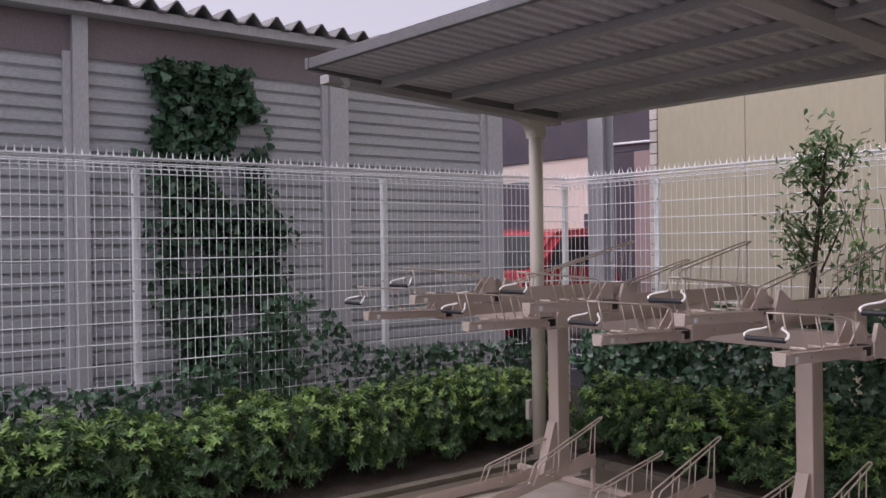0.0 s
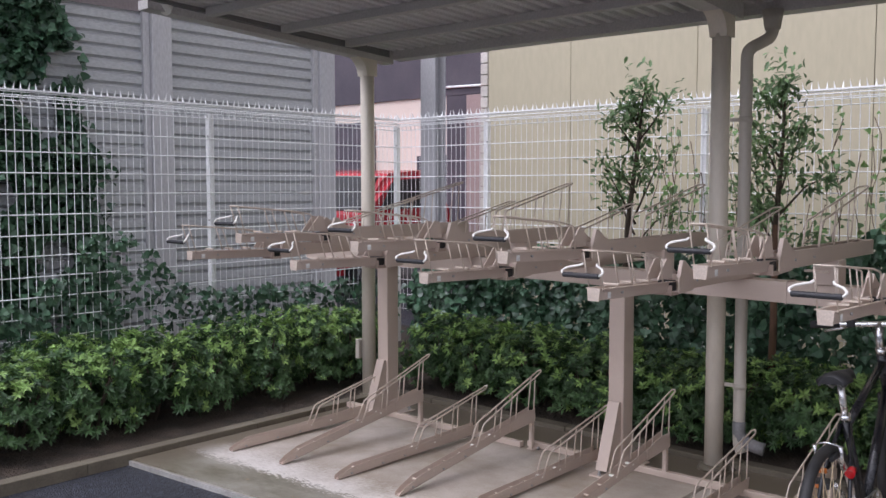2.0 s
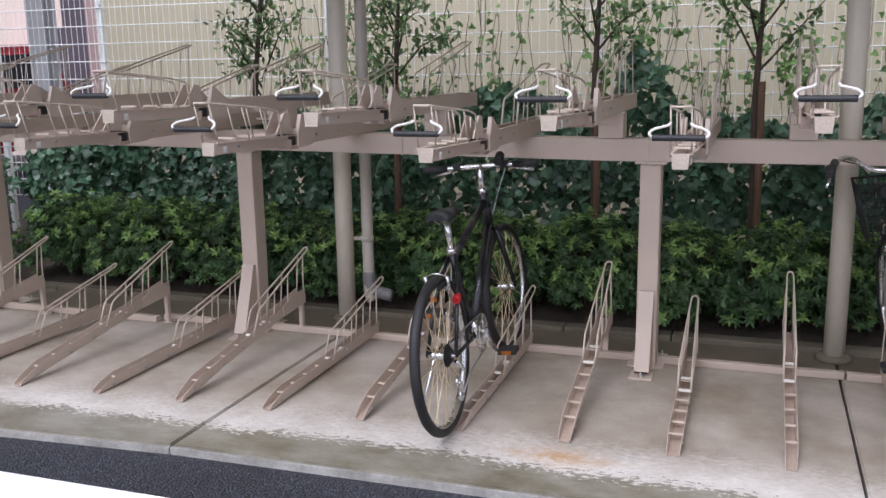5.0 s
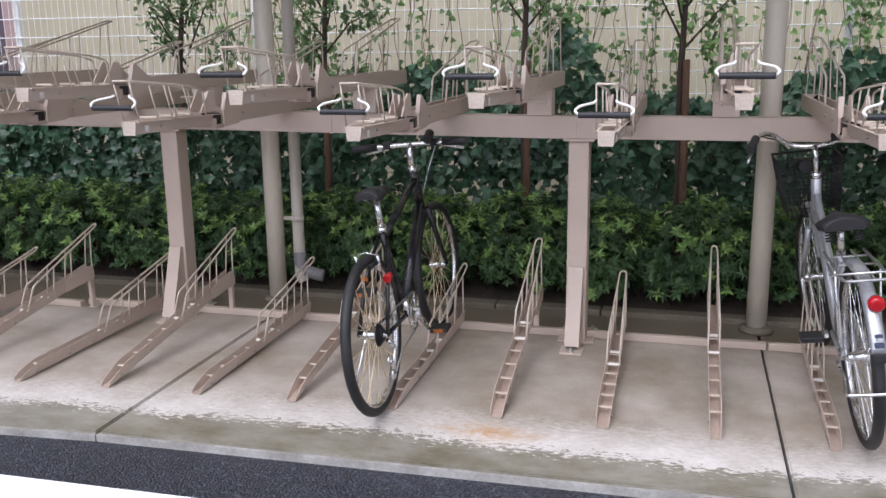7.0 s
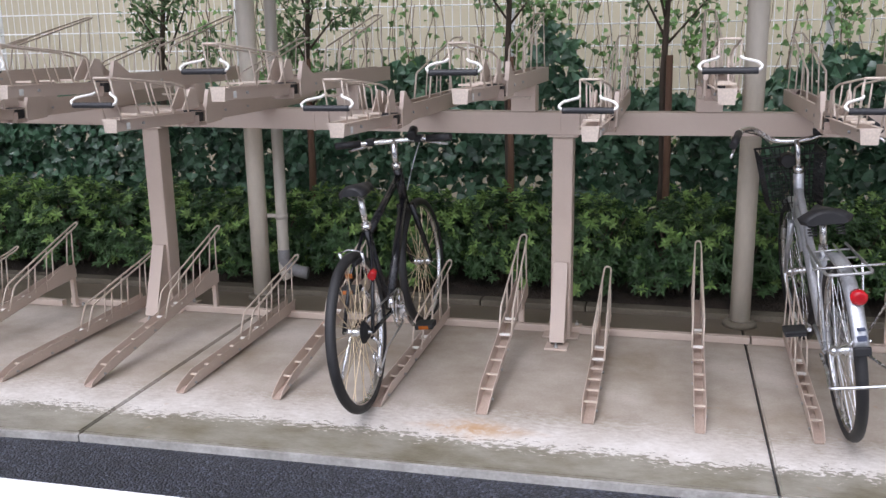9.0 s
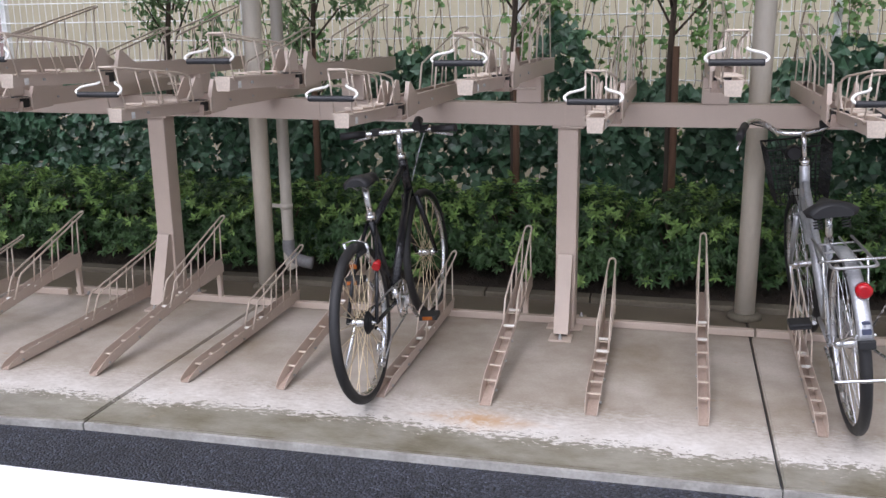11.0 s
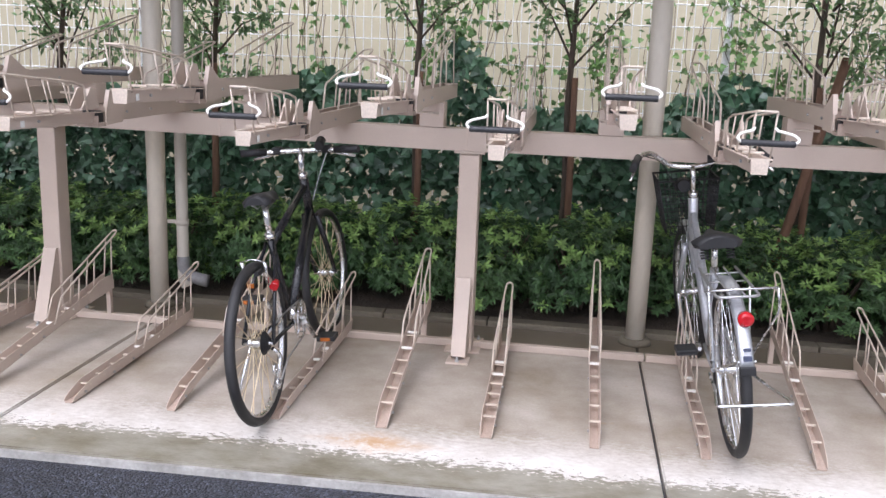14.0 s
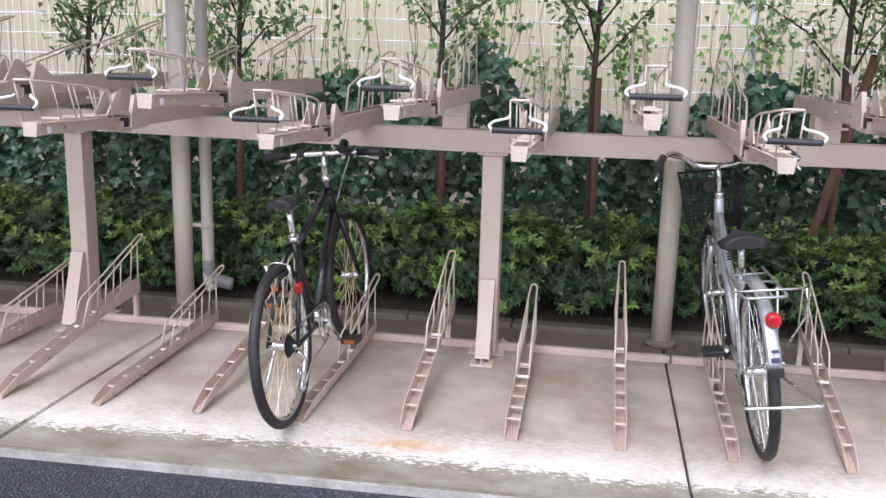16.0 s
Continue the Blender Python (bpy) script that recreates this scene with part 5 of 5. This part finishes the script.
    bm = bm_new()
    tube(bm, [(0.055, 0.3, 0.33), (0.05, 0.32, 0.38)], 0.016, 10)
    part("front_derailleur", bm, M["chrome"], t)
    bm = bm_new()
    tube(bm, [(0.1, 0.78, 1.01), (0.1, 0.84, 1.035)], 0.022, 12)
    part("bell", bm, M["blackplastic"], t, "small black bell")
    return t


b1 = black_bike()
b1.matrix_world = pose(-0.449, 0.04, 0.012, 2.0, -5.2, 1.0)


def fender(parent, y, z, r, a0, a1, material, name, w=0.026):
    bm = bm_new()
    n = 26
    rows = []
    for k in range(n + 1):
        a = radians(a0 + (a1 - a0) * k / n)
        rows.append([bm.verts.new((w * u, y + (r - 0.012 * u * u) * math.cos(a), z + (r - 0.012 * u * u) * math.sin(a))) for u in (-1, -0.6, 0, 0.6, 1)])
    for a, b in zip(rows, rows[1:]):
        for i in range(4):
            bm.faces.new((a[i], a[i + 1], b[i + 1], b[i])).smooth = True
    f = part(name, bm, material, parent, "silver mudguard")
    mod = f.modifiers.new("thickness", "SOLIDIFY")
    mod.thickness = 0.002
    return f


def city_bike():
    t = thing("bicycle", "silver step-through city bicycle with basket and carrier in a lower gutter", "bicycle")
    r = 0.335
    fr = M["silver"]
    wheel(t, 0, r, r, "rear_wheel", M["chrome"], 0.021, spokes=bright_spoke_mesh)
    wheel(t, 1.09, r, r, "front_wheel", M["chrome"], 0.021, turn=4, spokes=bright_spoke_mesh)
    bb = Vector((0, 0.45, 0.285))
    seat, head, low = Vector((0, 0.31, 0.66)), Vector((0, 0.86, 0.84)), Vector((0, 0.91, 0.66))
    bar_part("seat_tube", [bb, seat], 0.017, fr, t)
    bar_part("main_tube", [bb, (0, 0.56, 0.38), (0, 0.72, 0.56), low + Vector((0, 0, 0.05))], 0.022, fr, t, round_by=0.12)
    bar_part("upper_tube", [seat - Vector((0, 0, 0.16)), (0, 0.55, 0.52), (0, 0.74, 0.68), head - Vector((0, -0.01, 0.06))], 0.016, fr, t, round_by=0.12)
    bar_part("head_tube", [low - Vector((0, -0.01, 0.04)), head + Vector((0, -0.006, 0.03))], 0.022, fr, t)
    for s in (-1, 1):
        bar_part("chain_stay", [bb + Vector((s * 0.03, -0.02, 0)), (s * 0.062, 0, r)], 0.009, fr, t)
        bar_part("seat_stay", [(s * 0.062, 0, r), (s * 0.045, 0.16, 0.52), (s * 0.02, 0.3, 0.63)], 0.008, fr, t)
        bar_part("fork_blade", [(s * 0.03, 0.925, 0.62), (s * 0.05, 1.0, 0.46), (s * 0.052, 1.09, r)], 0.012, fr, t, radii=[0.014, 0.012, 0.008])
        bar_part("carrier_stay", [(s * 0.07, 0.0, r + 0.01), (s * 0.075, -0.02, 0.682)], 0.005, M["chrome"], t, seg=7)
        bar_part("fender_stay", [(s * 0.066, 0.0, r), (s * 0.028, -0.33, r + 0.155)], 0.003, M["chrome"], t, seg=6)
    fender(t, 0, r, r + 0.03, 62, 158, fr, "rear_fender")
    fender(t, 1.09, r, r + 0.03, 10, 150, fr, "front_fender", 0.024)
    bar_part("seat_post", [(0, 0.31, 0.64), (0, 0.29, 0.765)], 0.0135, M["chrome"], t)
    saddle(t, 0.29, 0.815, 0.23, 0.25, M["blackplastic"], 0.045)
    for s in (-1, 1):
        bm = bm_new()
        pts = []
        for k in range(28):
            a = k * 1.2
            pts.append((s * 0.05 + 0.016 * math.cos(a), 0.22 + 0.016 * math.sin(a), 0.72 + 0.0022 * k))
        tube(bm, pts, 0.003, 5)
        part("saddle_spring", bm, M["blackplastic"], t, "black coil saddle spring")
    # carrier
    bm = bm_new()
    tube(bm, rounded([(-0.07, 0.24, 0.68), (-0.075, -0.2, 0.685), (0.075, -0.2, 0.685), (0.07, 0.24, 0.68)], 0.03), 0.0055, 7)
    for x in (-0.025, 0.025):
        tube(bm, [(x, 0.24, 0.68), (x, -0.2, 0.685)], 0.004, 6)
    for y in (-0.1, 0.02, 0.14):
        tube(bm, [(-0.073, y, 0.682), (0.073, y, 0.682)], 0.004, 6)
    part("carrier", bm, M["steel"], t, "chromed wire carrier")
    bm = bm_new()
    tube(bm, [(-0.11, -0.14, 0.695), (0.15, -0.14, 0.695)], 0.005, 7)
    tube(bm, rounded([(0.15, -0.14, 0.695), (0.155, -0.13, 0.6), (0.08, -0.02, 0.4)], 0.03), 0.004, 7)
    part("carrier_clip", bm, M["chrome"], t)
    bm = bm_new()
    tube(bm, [(0.0, -0.352, 0.5), (0.0, -0.378, 0.498), (0.0, -0.386, 0.497)], 0.04, 16, radii=[0.026, 0.028, 0.018])
    bm.transform(Matrix.Translation((0.012, 0.115, 0.12)))
    part("rear_reflector", bm, M["redlens"], t, "large red rear reflector")
    bm = bm_new()
    box(bm, -0.014, 0.014, -0.35, -0.335, 0.497, 0.512)
    box(bm, -0.012, 0.012, -0.343, -0.325, 0.53, 0.537)
    part("fender_sticker", bm, M["ink"], t, "dark sticker bars")
    bm = bm_new()
    box(bm, -0.027, 0.027, -0.352, -0.338, 0.445, 0.475, 0.004)
    part("mud_flap", bm, M["blackplastic"], t, "black mudguard tip")
    # folded two-leg stand
    bm = bm_new()
    tube(bm, rounded([(-0.075, 0.02, r - 0.02), (-0.09, -0.2, 0.34), (-0.115, -0.385, 0.35), (0.145, -0.385, 0.35), (0.1, -0.2, 0.34), (0.075, 0.02, r - 0.02)], 0.02), 0.006, 8)
    part("stand", bm, M["chrome"], t, "chromed folding stand")
    bar_part("stem", [(0, 0.852, 0.86), (0, 0.842, 0.97), (0, 0.86, 1.0)], 0.0125, M["chrome"], t)
    bar_part("locknut", [(0, 0.857, 0.86), (0, 0.853, 0.885)], 0.023, M["chrome"], t)
    half = [(0.03, 0.865, 1.0), (0.1, 0.885, 1.01), (0.185, 0.83, 1.085), (0.245, 0.74, 1.09), (0.285, 0.61, 1.05)]
    bar_part("handlebar", [(-x, y, z) for x, y, z in half[::-1]] + half, 0.0115, M["chrome"], t, round_by=0.05)
    for s in (-1, 1):
        bar_part("grip", [(s * 0.254, 0.71, 1.083), (s * 0.288, 0.6, 1.047)], 0.0165, M["grip"], t, "black rubber grip")
        bar_part("brake_lever", [(s * 0.235, 0.76, 1.075), (s * 0.265, 0.72, 1.04), (s * 0.3, 0.6, 1.0)], 0.006, M["chrome"], t, round_by=0.02, seg=8)
        bar_part("cable", [(s * 0.23, 0.78, 1.08), (s * 0.12, 0.98, 1.02), (s * 0.03, 0.96, 0.8)], 0.003, M["blackplastic"], t, round_by=0.08, seg=6)
    crank(t, 0.45, 0.285, 0.075, 0.165, -12, False)
    bm = bm_new()
    prism(bm, [(-0.03, 0.36), (0.45, 0.375), (0.53, 0.33), (0.53, 0.24), (0.45, 0.2), (-0.03, 0.29)], "x", 0.04, 0.052)
    bmesh.ops.bevel(bm, geom=list(bm.edges), offset=0.006, segments=2, affect="EDGES")
    part("chain_guard", bm, fr, t, "silver chain guard")
    bm = bm_new()
    box(bm, 0.02, 0.055, 0.0, 0.05, r - 0.05, r + 0.03, 0.008)
    part("hub_brake", bm, M["chrome"], t)
    # wire front basket
    bm = bm_new()
    y0, y1, z0, z1 = 0.97, 1.27, 0.66, 0.92

    def rect(z, g):
        return [(-0.14 - g, y0 - g * 0.3, z), (0.14 + g, y0 - g * 0.3, z), (0.14 + g, y1 + g, z), (-0.14 - g, y1 + g, z)]
    tube(bm, rect(z1, 0.0), 0.005, 6, closed=True)
    basket = part("basket", bm, M["blackplastic"], t, "dark wire front basket")
    for k in range(7):
        f = k / 7
        bm = bm_new()
        tube(bm, rect(z0 + (z1 - z0) * f, -0.03 + 0.03 * f), 0.0028, 5, closed=True)
        part("wire", bm, M["blackplastic"], basket)
    lo, hi = rect(z0, -0.03), rect(z1, 0.0)
    for e in range(4):
        a0, a1, b0, b1 = Vector(lo[e]), Vector(lo[(e + 1) % 4]), Vector(hi[e]), Vector(hi[(e + 1) % 4])
        for k in range(12):
            bm = bm_new()
            tube(bm, [a0.lerp(a1, k / 12), b0.lerp(b1, k / 12)], 0.0024, 4)
            part("wire", bm, M["blackplastic"], basket)
    for k in range(10):
        f = k / 9
        bm = bm_new()
        tube(bm, [Vector(lo[0]).lerp(Vector(lo[1]), f), Vector(lo[3]).lerp(Vector(lo[2]), f)], 0.0024, 4)
        part("wire", bm, M["blackplastic"], basket)
    bm = bm_new()
    tube(bm, [(-0.03, 0.93, 0.9), (-0.03, 0.99, 0.9)], 0.034, 14, radii=[0.028, 0.036])
    part("head_lamp", bm, M["blackplastic"], t, "dark dynamo headlamp")
    bm = bm_new()
    tube(bm, [(0.09, 0.84, 1.02), (0.09, 0.84, 1.05)], 0.024, 14)
    part("bell", bm, M["blackplastic"], t, "small black bell")
    return t


b2 = city_bike()
b2.matrix_world = pose(1.412, 0.16, 0.02, 1.2, -7.2, 1.5)


# ---- vehicles in the garage court ----
def car(x, y, turn):
    t = thing("car", "tall red car parked in the garage court", "car")
    bm = bm_new()
    prism(bm, [(-1.7, 0.25), (1.65, 0.25), (1.72, 0.6), (1.6, 0.78), (0.85, 0.92), (0.35, 1.38), (-1.0, 1.45), (-1.6, 1.0), (-1.75, 0.7)], "x", -0.76, 0.76)
    bmesh.ops.bevel(bm, geom=list(bm.edges), offset=0.09, segments=3, affect="EDGES")
    part("body", bm, M["redpaint"], t)
    bm = bm_new()
    prism(bm, [(0.86, 0.93), (0.4, 1.33), (0.42, 1.35), (0.9, 0.95)], "x", -0.6, 0.6)
    part("windscreen", bm, M["blackplastic"], t, "dark windscreen")
    for s in (-1, 1):
        bm = bm_new()
        prism(bm, [(-1.2, 0.95), (0.7, 0.95), (0.3, 1.3), (-0.95, 1.35)], "x", s * 0.758, s * 0.766)
        part("side_window", bm, M["blackplastic"], t, "dark side window")
        bm = bm_new()
        box(bm, s * 0.55 - 0.14, s * 0.55 + 0.14, 1.6, 1.72, 0.6, 0.74, 0.03)
        part("headlight", bm, M["label"], t, "clear headlight")
        for yy in (-1.1, 1.1):
            bm = bm_new()
            tube(bm, [(s * 0.62, yy, 0.29), (s * 0.77, yy, 0.29)], 0.29, 22)
            w = part("wheel", bm, M["tyre"], t, "black tyre")
            bm = bm_new()
            tube(bm, [(s * 0.76, yy, 0.29), (s * 0.785, yy, 0.29)], 0.18, 16)
            part("rim", bm, M["chrome"], w)
    bm = bm_new()
    box(bm, -0.5, 0.5, 1.69, 1.74, 0.4, 0.52, 0.02)
    part("grille", bm, M["blackplastic"], t)
    t.matrix_world = pose(x, y, -0.03, 0, 0, turn) @ Matrix.Scale(1.36, 4)
    return t


car(-10.9, 7.2, 200)


def scooter(x, y, turn):
    t = thing("motor_scooter", "dark motor scooter parked by the garage wall", "scooter")
    bm = bm_new()
    prism(bm, [(-0.6, 0.45), (-0.1, 0.3), (0.35, 0.3), (0.5, 0.85), (0.42, 0.95), (0.25, 0.42), (0.0, 0.42), (-0.1, 0.75), (-0.65, 0.8)], "x", -0.16, 0.16)
    bmesh.ops.bevel(bm, geom=list(bm.edges), offset=0.03, segments=2, affect="EDGES")
    part("body", bm, M["blackplastic"], t)
    for yy in (-0.5, 0.62):
        bm = bm_new()
        tube(bm, ring((0, yy, 0.24), 0.18, 24), 0.06, 10, closed=True)
        part("wheel", bm, M["tyre"], t)
    bar_part("handlebar", [(-0.32, 0.36, 1.02), (0, 0.44, 1.0), (0.32, 0.36, 1.02)], 0.016, M["steel"], t)
    bm = bm_new()
    box(bm, -0.17, 0.17, -0.95, -0.62, 0.82, 1.12, 0.05)
    part("top_box", bm, M["blackplastic"], t, "black top box")
    t.matrix_world = pose(x, y, -0.035, 0, 0, turn)


scooter(-8.9, 9.1, 120)
scooter(-8.0, 8.8, 100)
